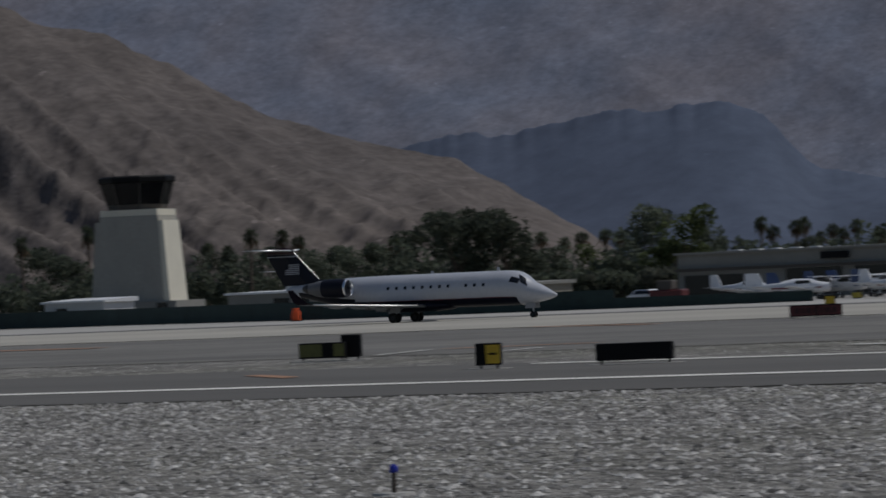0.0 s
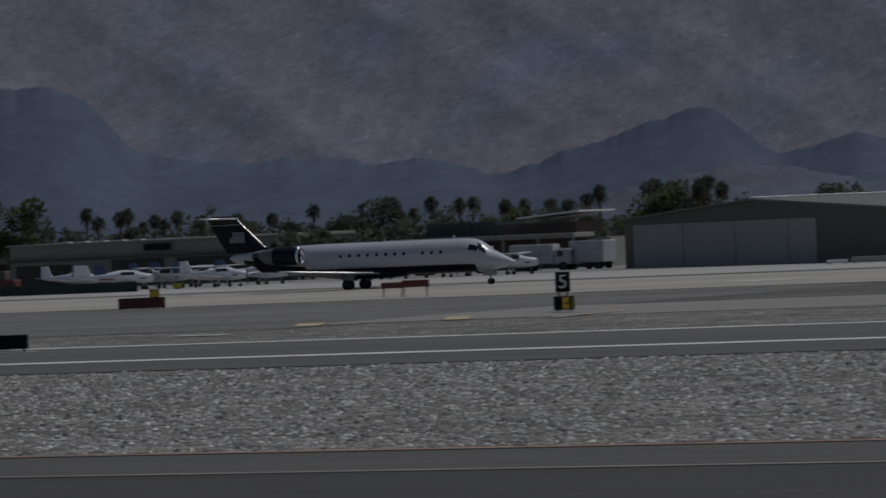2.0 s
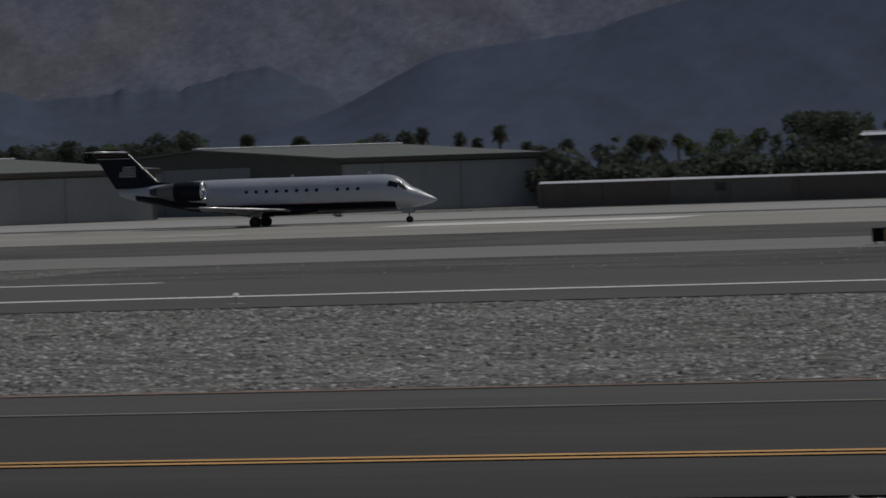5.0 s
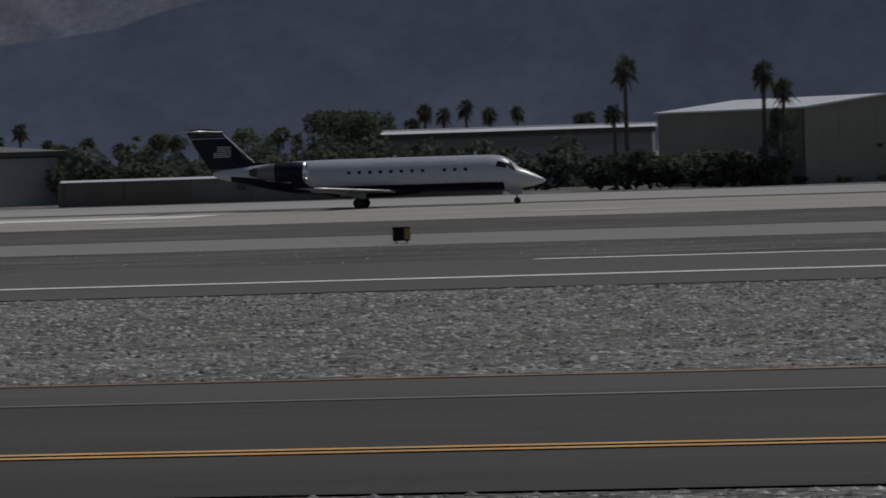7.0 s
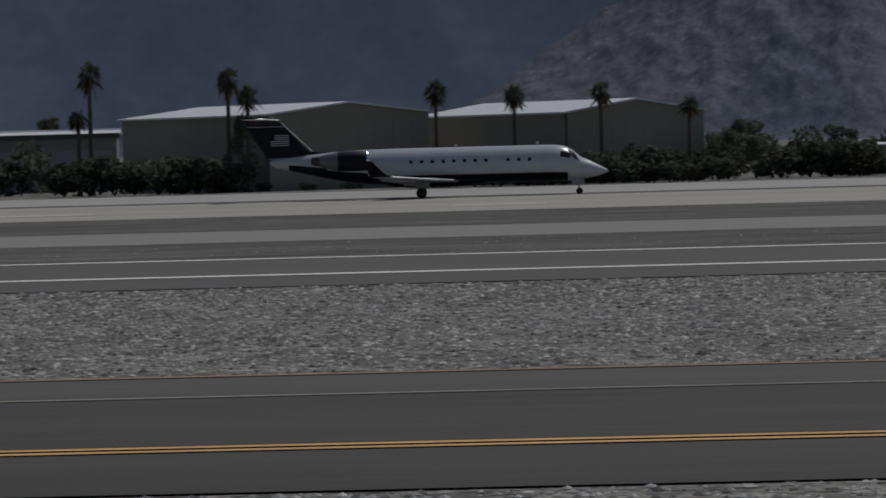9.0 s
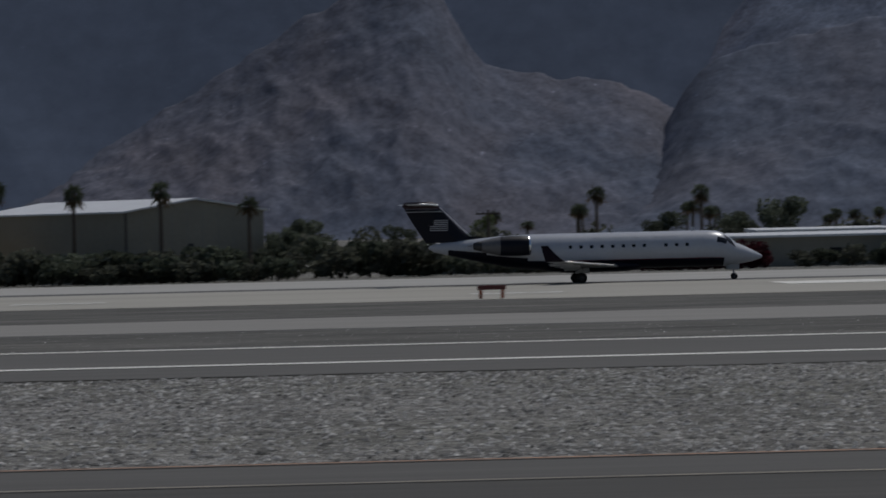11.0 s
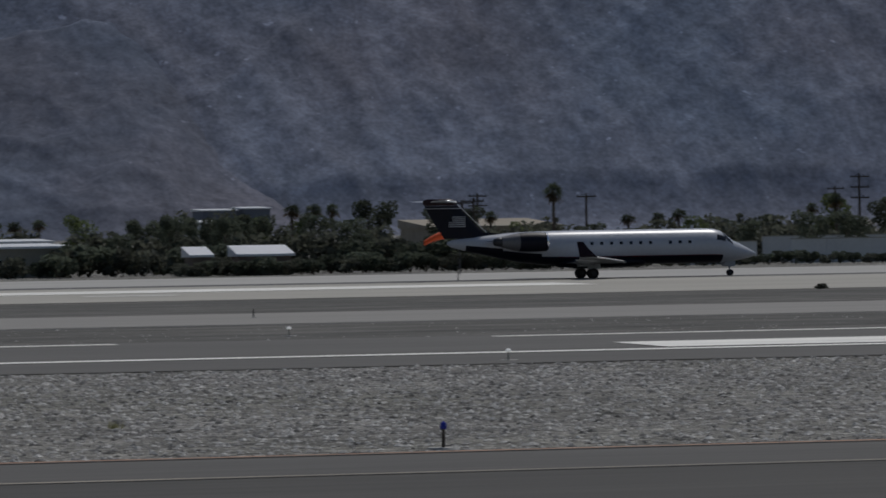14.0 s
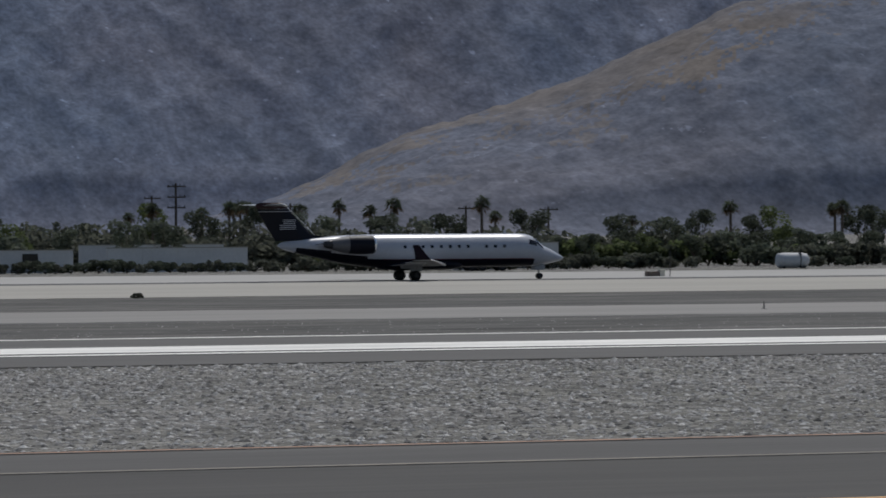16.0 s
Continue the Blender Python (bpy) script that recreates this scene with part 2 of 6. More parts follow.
def build_lines():
    W0, W1 = -620, 420
    for y in (64.2, 64.95):
        painted("yellow_line", "double yellow line along the taxiway", YELLOW_LINE, W0, W1, y - 0.19, y + 0.19)
    painted("faint_line", "worn yellowish line at the shoulder", FAINT_LINE, W0, W1, 77.9, 78.12, 0.052)
    painted("worn_line", "worn orange-brown line at the gravel edge", RUST_LINE, W0, W1, 84.9, 85.2)
    painted("white_line", "white runway edge line", WHITE_LINE, W0, W1, 150.2, 151.7)
    for a, b in ((-113, -58.8), (-25.8, 25.4), (39.6, 420)):
        painted("white_line", "white runway edge line with a break", WHITE_LINE, a, b, 172.3, 173.6)
    painted("white_bar", "broad white painted bar on the runway", WHITE_LINE, 41.0, 120, 153.1, 160.6)
    for a, b, y in ((35.3, 80.2, 324), (-93, -71.8, 326)):
        painted("white_bar", "broad white painted bar on the main runway", WHITE_LINE, a, b, y - 7, y + 7)
    for ax, ay, bx, by, w, mat in ((-103.6, 204.5, -107.4, 212.5, 1.3, FADED_YELLOW), (-109.6, 201.0, -112.8, 207.6, 1.5, FADED_YELLOW), (-97.4, 202, -99.0, 213.4, 0.5, FADED_YELLOW), (-183.3, 277, -169.5, 269.6, 1.6, RUST_LINE), (-142, 209, -135.4, 211.4, 1.5, RUST_LINE), (-240, 262, -196, 251, 2.5, RUST_LINE), (-138.2, 198.4, -142.1, 207.9, 0.5, WORN_WHITE), (-131.9, 197.6, -133.6, 204.1, 0.45, WORN_WHITE), (-109.9, 189.4, -106.5, 188.0, 1.2, WORN_WHITE), (-121.3, 167.6, -115.8, 162.6, 1.0, RUST_LINE)):
        bm = bmesh.new()
        if abs(by - ay) > abs(bx - ax):
            flat(bm, ((ax - w / 2, ay), (ax + w / 2, ay), (bx + w / 2, by), (bx - w / 2, by)), 0.055)
        else:
            flat(bm, ((ax, ay - w / 2), (bx, by - w / 2), (bx, by + w / 2), (ax, ay + w / 2)), 0.055)
        tagged(mesh_object("yellow_line", bm, mat), "worn slanting guide line on the holding pad", "marking", kind="structure")
    for k in (-4, -3, -2, -1, 0, 1, 2):
        painted("white_dash", "short worn white dash on the main runway", WORN_WHITE, -16 + 29.3 * k, -10 + 29.3 * k, 301.5, 306.5)


build_ground()
build_lines()

# ---- mountains ----
def rock(name, colour, other, speckle, relief, patch=0.011):
    """Bare mountain rock: broad patches, gullies of scree, and fine pale boulders and dark scrub."""
    m = surface(name, colour, 0.95, vary=0.1, scale=patch, fine=6, bump=0.0, other=other, spread=(0.34, 0.66), gloss=0.05, stretch=(1, 0.5, 1))
    n, l = m.node_tree.nodes, m.node_tree.links
    p = n["Principled BSDF"]
    src = p.inputs["Base Color"].links[0].from_socket
    for scale, low, high, a, b in ((0.4, 0.3, 0.7, 1 - speckle * 0.5, 1 + speckle * 0.5), (0.13, 0.3, 0.7, 1 - speckle * 0.45, 1 + speckle * 0.45), (0.16, 0.69, 0.75, 1.0, 1 + speckle * 2.2), (0.035, 0.36, 0.64, 1 - speckle * 0.22, 1 + speckle * 0.2)):
        t, r, mul = n.new("ShaderNodeTexNoise"), n.new("ShaderNodeMapRange"), n.new("ShaderNodeMix")
        t.inputs["Scale"].default_value, t.inputs["Detail"].default_value = scale, 3.0
        r.inputs["From Min"].default_value, r.inputs["From Max"].default_value = low, high
        r.inputs["To Min"].default_value, r.inputs["To Max"].default_value = a, b
        mul.data_type, mul.blend_type = "RGBA", "MULTIPLY"
        mul.inputs[0].default_value = 1.0
        l.new(n["Mapping"].outputs["Vector"], t.inputs["Vector"])
        l.new(t.outputs["Fac"], r.inputs["Value"])
        l.new(src, mul.inputs[6])
        l.new(r.outputs["Result"], mul.inputs[7])
        src = mul.outputs[2]
    l.new(src, p.inputs["Base Color"])
    # boulders, ledges and scrub as relief at two sizes
    tilt = None
    for scale, height in ((0.03, 6.0), (0.11, 2.4)):
        t, b = n.new("ShaderNodeTexNoise"), n.new("ShaderNodeBump")
        t.inputs["Scale"].default_value, t.inputs["Detail"].default_value = scale, 5.0
        b.inputs["Strength"].default_value, b.inputs["Distance"].default_value = relief, height
        l.new(n["Mapping"].outputs["Vector"], t.inputs["Vector"])
        l.new(t.outputs["Fac"], b.inputs["Height"])
        if tilt:
            l.new(tilt, b.inputs["Normal"])
        tilt = b.outputs["Normal"]
    l.new(tilt, p.inputs["Normal"])
    return m


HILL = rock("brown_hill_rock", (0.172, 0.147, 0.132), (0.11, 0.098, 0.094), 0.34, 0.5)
# The bluish rocks from here on carry distance haze in their colour.
FAR_ROCK = rock("haze_blue_mountain_rock", (0.166, 0.188, 0.244), (0.2, 0.195, 0.224), 0.22, 0.1, 0.026)
# Slopes under cloud shadow: the shade is put into the rock colour.
CLOUD_SHADE_ROCK = rock("cloud_shade_mountain_rock", (0.099, 0.121, 0.171), (0.09, 0.111, 0.158), 0.06, 0.07)
FOOT_SHADE = rock("cloud_shade_foothill_rock", (0.09, 0.109, 0.153), (0.085, 0.102, 0.145), 0.08, 0.08)
# Lighter strip below the shaded slopes, light and haze put into its colour.
FOOT_ROCK = rock("lit_haze_foothill_rock", (0.104, 0.12, 0.161), (0.12, 0.126, 0.16), 0.14, 0.14, 0.03)
# Sunlit spur beside the cloud shadow: the light is in the paler colour.
PALE_ROCK = rock("sunlit_haze_spur_rock", (0.142, 0.139, 0.166), (0.113, 0.129, 0.172), 0.36, 0.22, 0.03)
LOW_ROCK = rock("haze_blue_low_rock", (0.115, 0.134, 0.179), (0.143, 0.145, 0.176), 0.32, 0.2, 0.024)
SHOULDER_ROCK = rock("haze_blue_shoulder_rock", (0.16, 0.19, 0.254), (0.192, 0.197, 0.24), 0.4, 0.2, 0.02)
GOLD_ROCK = rock("haze_blue_spur_rock", (0.15, 0.172, 0.22), (0.18, 0.182, 0.212), 0.34, 0.22, 0.026)
# Sun on the crest, put into a golden rock colour.
SUNLIT_CREST = rock("golden_sunlit_crest_tone", (0.205, 0.182, 0.164), (0.168, 0.164, 0.174), 0.25, 0.2, 0.03)


def ridge(name, label, material, distance, depth, profile, rough=1.0, cell=240.0, step=0.08, seed=0.0, shear=0.2, bulge=1.3, crag=1.0, cap=None, long=2.4, spurs=0.0, knolls=0.0):
    """A mountain side: its crest runs along profile (heading in degrees, height in metres) at that distance, and it falls towards the field.
    spurs and knolls: metres of relief at a third and at a tenth of the cell."""
    az = np.array([p[0] for p in profile])
    up = np.array([p[1] for p in profile])
    verts, faces = [], []
    rows, lift = 100, 84
    cols = int((az[-1] - az[0]) / step)
    for i in range(cols + 1):
        a = az[0] + (az[-1] - az[0]) * i / cols
        crest = float(np.mean([np.interp(a + d, az, up) for d in (-0.2, -0.1, 0.0, 0.1, 0.2)]))
        jag = 0.9 * crag * noise.fractal((a * 1.7, seed, 0.5), 0.8, 2.1, 5)
        sa, ca = math.sin(radians(a)), math.cos(radians(a))
        for j in range(rows + 1):
            v = j / lift
            s = min(v, 1.0)
            r = distance - depth * (1 - v)
            x, y = r * sa, r * ca
            # gullies run downhill, a little aslant
            u = distance * radians(a) + shear * r
            big = noise.ridged_multi_fractal((u / cell, r / (cell * long), seed), 1.1, 2.1, 4, 0.9, 1.7) - 1.0
            fine = noise.fractal((x / 45, y / 60, seed + 5), 0.7, 2.1, 4)
            h = crest * (0.3 * s + 0.7 * (s ** bulge if bulge >= 1 else 1 - (1 - s) ** (1 / bulge))) if v <= 1 else crest * (1 - 0.9 * (v - 1))
            h += rough * max(crest, 6) * (0.2 * big * math.sin(math.pi * min(0.93, 0.1 + s)) + 0.018 * crag * fine * (0.12 + s ** 4)) + jag * s ** 8
            if spurs or knolls:
                free = math.sin(math.pi * min(0.97, 0.06 + 0.94 * s)) ** 0.6
                side = distance * radians(a) - 0.6 * shear * r
                h += free * spurs * (noise.ridged_multi_fractal((3 * side / cell, 3 * r / (cell * long * 0.8), seed + 9), 1.0, 2.1, 4, 0.9, 1.6) - 1.1)
                h += free * knolls * noise.fractal((10 * x / cell, 10 * y / cell, seed + 2), 0.75, 2.2, 3)
            verts.append((x, y, h * min(1.0, 6 * s) - 0.5))
    for i in range(cols):
        for j in range(rows):
            k = i * (rows + 1) + j
            faces.append((k, k + rows + 1, k + rows + 2, k + 1))
    data = bpy.data.meshes.new(name)
    data.from_pydata(verts, [], faces)
    data.materials.append(material)
    dither = random.Random(31)
    if cap:                  # golden sunlight painted along the crest, with a ragged lower edge
        data.materials.append(cap)
    for k, poly in enumerate(data.polygons):
        poly.use_smooth = True
        c = poly.center
        below = verts[(k // rows) * (rows + 1) + lift][2] - c.z
        if cap and below < min(24, 0.4 * (verts[(k // rows) * (rows + 1) + lift][2] - 26)) + 26 * noise.fractal((c.x / 50, c.y / 50, c.z / 24), 0.8, 2.0, 5) + dither.uniform(-7, 7):
            poly.material_index = 1
    return tagged(new(name, data), label, "mountain", kind="structure")


def build_mountains():
    ridge("mountain_far", "high rocky desert mountain range, haze put into its colour", FAR_ROCK, 4300, 620,
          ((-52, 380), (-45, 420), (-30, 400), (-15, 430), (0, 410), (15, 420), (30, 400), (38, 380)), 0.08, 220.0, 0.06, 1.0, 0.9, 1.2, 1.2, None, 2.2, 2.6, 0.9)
    ridge("hill_brown", "bare brown eroded desert hill", HILL, 1900, 330,
          ((-58, 200), (-50, 185), (-44.56, 166), (-41.97, 140), (-40, 119), (-38.95, 109), (-37.75, 88), (-36.7, 71), (-35.4, 58), (-34.7, 51), (-34.1, 40), (-33.6, 29), (-33.15, 21), (-32.6, 8), (-32.1, -3)), 1.05, 58.0, 0.045, 2.0, 0.55, 1.3, 1.0, None, 7.0, 2.4, 0.9)
    # Crest follows the cloud shadow's edge; the shade is in the rock colour.
    ridge("foothill_dark", "foothills below the range, cloud shade put into their colour", FOOT_SHADE, 3300, 330,
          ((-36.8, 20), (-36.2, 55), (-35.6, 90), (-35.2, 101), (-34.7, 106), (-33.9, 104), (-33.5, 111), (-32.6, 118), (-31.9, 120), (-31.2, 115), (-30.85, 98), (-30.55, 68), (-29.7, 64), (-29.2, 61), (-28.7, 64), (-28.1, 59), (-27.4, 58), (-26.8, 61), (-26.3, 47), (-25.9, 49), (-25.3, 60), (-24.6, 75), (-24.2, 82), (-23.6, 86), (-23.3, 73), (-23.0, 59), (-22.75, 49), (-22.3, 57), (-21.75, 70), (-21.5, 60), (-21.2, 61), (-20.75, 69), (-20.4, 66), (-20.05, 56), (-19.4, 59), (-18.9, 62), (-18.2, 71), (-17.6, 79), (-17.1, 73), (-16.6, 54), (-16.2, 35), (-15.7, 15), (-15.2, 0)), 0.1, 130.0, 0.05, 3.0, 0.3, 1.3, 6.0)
    ridge("foothill_pale", "low foothill, coloured for the lighter strip below the shaded slopes", FOOT_ROCK, 3000, 260,
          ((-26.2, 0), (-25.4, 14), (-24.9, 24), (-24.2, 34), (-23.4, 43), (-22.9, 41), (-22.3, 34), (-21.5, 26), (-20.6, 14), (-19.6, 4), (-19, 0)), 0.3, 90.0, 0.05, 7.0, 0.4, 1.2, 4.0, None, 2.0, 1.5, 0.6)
    # This crest too is drawn along a cloud shadow, darkened by its colour.
    ridge("ridge_dark", "mountain ridge, cloud shade put into its colour", CLOUD_SHADE_ROCK, 3100, 330,
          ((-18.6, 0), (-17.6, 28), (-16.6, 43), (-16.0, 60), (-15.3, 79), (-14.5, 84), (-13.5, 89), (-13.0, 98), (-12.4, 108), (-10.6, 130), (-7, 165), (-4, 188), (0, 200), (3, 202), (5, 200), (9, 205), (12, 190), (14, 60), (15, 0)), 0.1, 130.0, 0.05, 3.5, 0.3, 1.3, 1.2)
    ridge("mountain_pale", "rocky mountain spur, sunlit tone and haze put into its colour", PALE_ROCK, 2900, 300,
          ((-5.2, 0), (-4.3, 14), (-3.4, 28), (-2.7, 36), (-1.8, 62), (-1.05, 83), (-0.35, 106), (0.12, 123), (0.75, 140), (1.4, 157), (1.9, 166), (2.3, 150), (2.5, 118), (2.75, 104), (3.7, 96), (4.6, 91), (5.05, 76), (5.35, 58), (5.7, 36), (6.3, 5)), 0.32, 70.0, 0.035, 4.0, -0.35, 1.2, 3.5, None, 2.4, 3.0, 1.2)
    ridge("mountain_shoulder", "low mountain shoulder with a rocky spine, haze put into its colour", LOW_ROCK, 2850, 330,
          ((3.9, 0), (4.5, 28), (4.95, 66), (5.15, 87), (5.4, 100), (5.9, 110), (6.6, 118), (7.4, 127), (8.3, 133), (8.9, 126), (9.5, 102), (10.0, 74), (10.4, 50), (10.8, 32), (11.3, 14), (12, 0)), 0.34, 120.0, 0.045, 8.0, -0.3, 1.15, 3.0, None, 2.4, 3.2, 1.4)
    ridge("mountain_middle", "rocky mountain face, haze put into its colour", SHOULDER_ROCK, 3000, 400,
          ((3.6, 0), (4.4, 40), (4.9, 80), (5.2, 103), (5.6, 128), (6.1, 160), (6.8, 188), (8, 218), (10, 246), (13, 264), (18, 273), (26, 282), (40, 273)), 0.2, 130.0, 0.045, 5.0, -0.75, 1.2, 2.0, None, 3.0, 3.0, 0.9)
    ridge("ridge_golden", "mountain spur, haze and a golden sunlit crest put into its colours", GOLD_ROCK, 2600, 320,
          ((16.6, -3), (17.6, 10), (18.46, 22), (19.28, 37), (19.97, 55), (21.0, 70), (22.0, 84), (22.7, 97), (23.4, 113), (23.8, 123), (24.7, 136), (25.9, 147), (28.8, 158), (36, 182)), 0.24, 110.0, 0.045, 6.0, 0.45, 0.5, 3.0, SUNLIT_CREST, 2.0, 2.6, 1.0)


build_mountains()

# ---- the regional jet ----
def ellipse(x, cz, ry, rz, n=28, cy=0.0):
    return [(x, cy + ry * math.cos(2 * math.pi * i / n), cz + rz * math.sin(2 * math.pi * i / n)) for i in range(n)]


def wing_skin(bm, stations, n=14, mat=0):
    """Lofted aerofoil; stations: leading edge x, y, z, chord, thickness ratio. x runs forward."""
    rings = []
    for x, y, z, chord, thick in stations:
        ring = []
        for i in range(n):
            a = 2 * math.pi * i / n
            u = 0.5 - 0.5 * math.cos(a)
            t = thick * chord * 2.6 * (0.2969 * math.sqrt(max(u, 0)) - 0.126 * u - 0.3516 * u * u + 0.2843 * u ** 3 - 0.1015 * u ** 4)
            ring.append((x - u * chord, y, z + (t if a < math.pi else -t * 0.7)))
        rings.append(ring)
    loft(bm, rings, True, mat)
    return bm


# nose is at x = 2.16 ahead of the nose wheel; stations: x, centre z, half width, half height
HULL = ((2.16, 1.66, 0.03, 0.03), (2.05, 1.665, 0.14, 0.125), (1.75, 1.69, 0.31, 0.27), (1.3, 1.75, 0.52, 0.45), (0.7, 1.85, 0.76, 0.66), (0.2, 1.92, 0.93, 0.79), (-0.1, 2.02, 1.03, 0.95),
        (-0.45, 2.14, 1.13, 1.12), (-0.85, 2.25, 1.21, 1.25), (-1.3, 2.31, 1.28, 1.315), (-1.9, 2.335, 1.335, 1.34), (-3.0, 2.34, 1.345, 1.345), (-8.0, 2.34, 1.345, 1.345), (-13.5, 2.34, 1.345, 1.345),
        (-15.5, 2.38, 1.3, 1.28), (-17.0, 2.46, 1.15, 1.15), (-18.5, 2.56, 0.93, 0.95), (-20.0, 2.67, 0.66, 0.72), (-21.3, 2.76, 0.42, 0.5), (-22.3, 2.82, 0.22, 0.3), (-22.7, 2.84, 0.05, 0.08))


def hull_at(x):
    rows = HULL[::-1]
    xs = [r[0] for r in rows]
    return [float(np.interp(x, xs, [r[k] for r in rows])) for k in (1, 2, 3)]


def hull_ring(x, grow=0.0, n=36):
    cz, ry, rz = hull_at(x)
    return ellipse(x, cz, ry + grow, rz + grow, n)


def hull_patch(x0, x1, a0, a1, grow=0.012, nx=2, na=4, skew=0.0):
    """A thin panel that follows the hull between two stations and two angles (degrees up from the side that faces -y)."""
    bm = bmesh.new()
    grid = []
    for i in range(nx + 1):
        row = []
        for k in range(na + 1):
            a = radians(a0 + (a1 - a0) * k / na)
            x = x0 + (x1 - x0) * i / nx + skew * k / na
            cz, ry, rz = hull_at(x)
            row.append(bm.verts.new((x, -(ry + grow) * math.cos(a), cz + (rz + grow) * math.sin(a))))
        grid.append(row)
    for i in range(nx):
        for k in range(na):
            bm.faces.new((grid[i][k], grid[i + 1][k], grid[i + 1][k + 1], grid[i][k + 1]))
    return bm


def mirrored(bm):
    for v in bm.verts:
        v.co.y = -v.co.y
    bmesh.ops.reverse_faces(bm, faces=bm.faces[:])
    return bm


def add_wheel(name, parent, x, y, r, w):
    hub = new(name)
    hub.parent = parent
    hub.location = (x, y, r)
    bm = bmesh.new()
    prof = ((0.55, 0.5), (0.86, 0.5), (1.0, 0.33), (1.0, -0.33), (0.86, -0.5), (0.55, -0.5))
    n = 28
    loft(bm, [[(r * k * math.cos(2 * math.pi * i / n), w * s, r * k * math.sin(2 * math.pi * i / n)) for i in range(n)] for k, s in prof], False)
    part("tyre", bm, RUBBER, hub, "black rubber tyre", True)
    bm = bmesh.new()
    loft(bm, [[(r * k * math.cos(2 * math.pi * i / n), w * s, r * k * math.sin(2 * math.pi * i / n)) for i in range(n)] for k, s in ((0.12, 0.3), (0.45, 0.26), (0.56, 0.42), (0.56, -0.42), (0.45, -0.26), (0.12, -0.3))])
    for i in range(5):
        a = 2 * math.pi * i / 5
        tube(bm, (r * 0.3 * math.cos(a), -w * 0.3, r * 0.3 * math.sin(a)), (r * 0.3 * math.cos(a), -w * 0.4, r * 0.3 * math.sin(a)), 0.02, n=6)
    part("rim", bm, DARK_METAL, hub, "dark metal wheel rim")
    return hub


def build_jet():
    jet = thing("regional_jet", "white regional jet airliner with navy tail rolling on the runway", "airplane")
    # hull in two colours: white above, navy belly with a thin red cheat line
    n = 36
    xs = sorted({r[0] for r in HULL} | {-2.2, -4.5, -6, -9.5, -11, -12.3, -14.5}, reverse=True)
    bm = bmesh.new()
    loft(bm, [hull_ring(x, 0, n) for x in xs])
    bmesh.ops.recalc_face_normals(bm, faces=bm.faces[:])
    hull = part("fuselage", bm, (JET_WHITE, AIR_NAVY), jet, "white fuselage with dark navy belly", True)
    for poly in hull.data.polygons:
        c = poly.center
        # navy rises aft; part of it paints in the tail cone's shade and dirt
        if c.x < -0.9 and c.x > -21 and c.z < 1.62 + max(0, (-14.0 - c.x)) * 0.15:
            poly.material_index = 1
    for side in (0, 1):
        fix = mirrored if side else (lambda b: b)
        bm = hull_patch(-20.5, -1.0, -31.5, -29.2, 0.006, 24, 1)
        for v in bm.verts:
            v.co.z += max(0, -14.0 - v.co.x) * 0.06
        part("cheat_line", fix(bm), AIR_RED, hull, "thin dark red stripe")
        # cabin windows
        for k in range(8):
            part("cabin_window", fix(hull_patch(-12.45 + 0.785 * k, -12.2 + 0.785 * k, 9, 19, 0.012, 1, 3)), DARK_GLASS, hull)
        for k in range(3):
            part("cabin_window", fix(hull_patch(-5.35 + 0.79 * k, -5.1 + 0.79 * k, 9, 19, 0.012, 1, 3)), DARK_GLASS, hull)
        bm = hull_patch(-3.0, -2.25, -22, 32, 0.005, 2, 8)
        part("cabin_door", fix(bm), JET_WHITE, hull, "white cabin door")
        # flight deck glazing
        part("side_window", fix(hull_patch(-1.42, -0.68, 21, 43, 0.012, 3, 4, 0.12)), DARK_GLASS, hull, "dark flight deck window")
        part("windscreen", fix(hull_patch(-0.5, 0.04, 30, 62, 0.014, 4, 5, -0.32)), DARK_GLASS, hull, "dark raked windscreen")
        # titles over the windows, worn to plain bars
        for k, (a, w) in enumerate(((-10.6, 0.3), (-10.2, 0.28), (-9.6, 0.55), (-8.95, 0.3), (-8.55, 0.5), (-7.8, 0.32), (-7.4, 0.34), (-6.95, 0.3), (-6.1, 0.5), (-5.5, 0.3), (-5.1, 0.3), (-4.7, 0.34))):
            part("title_bar", fix(hull_patch(a, a + w * 0.8, 44, 48, 0.01, 1, 2)), TITLE, hull)
        # pylon, nacelle
        s = 1 if side else -1
        cy, cz = s * 2.15, 2.86
        bm = bmesh.new()
        prof = ((-15.45, 0.60), (-15.40, 0.66), (-15.60, 0.71), (-16.20, 0.75), (-17.10, 0.74), (-17.65, 0.70))
        loft(bm, [ellipse(x, cz, r, r, 28, cy) for x, r in prof], False)
        nac = part("engine_nacelle", bm, AIR_NAVY, jet, "dark navy engine nacelle", True)
        bm = bmesh.new()
        loft(bm, [ellipse(x, cz, r, r, 28, cy) for x, r in ((-16.00, 0.55), (-15.55, 0.57), (-15.43, 0.60), (-15.36, 0.645), (-15.40, 0.70), (-15.55, 0.725))], False)
        part("inlet_lip", bm, BARE_METAL, nac, "bare polished metal inlet lip", True)
        bm = bmesh.new()
        loft(bm, [ellipse(-16.00, cz, 0.56, 0.56, 24, cy), ellipse(-16.02, cz, 0.12, 0.12, 24, cy)], False)
        loft(bm, [ellipse(-16.00, cz, 0.13, 0.13, 24, cy), ellipse(-15.80, cz, 0.08, 0.08, 24, cy), ellipse(-15.68, cz, 0.01, 0.01, 24, cy)])
        part("fan", bm, DARK_METAL, nac, "dark engine fan with spinner")
        bm = bmesh.new()
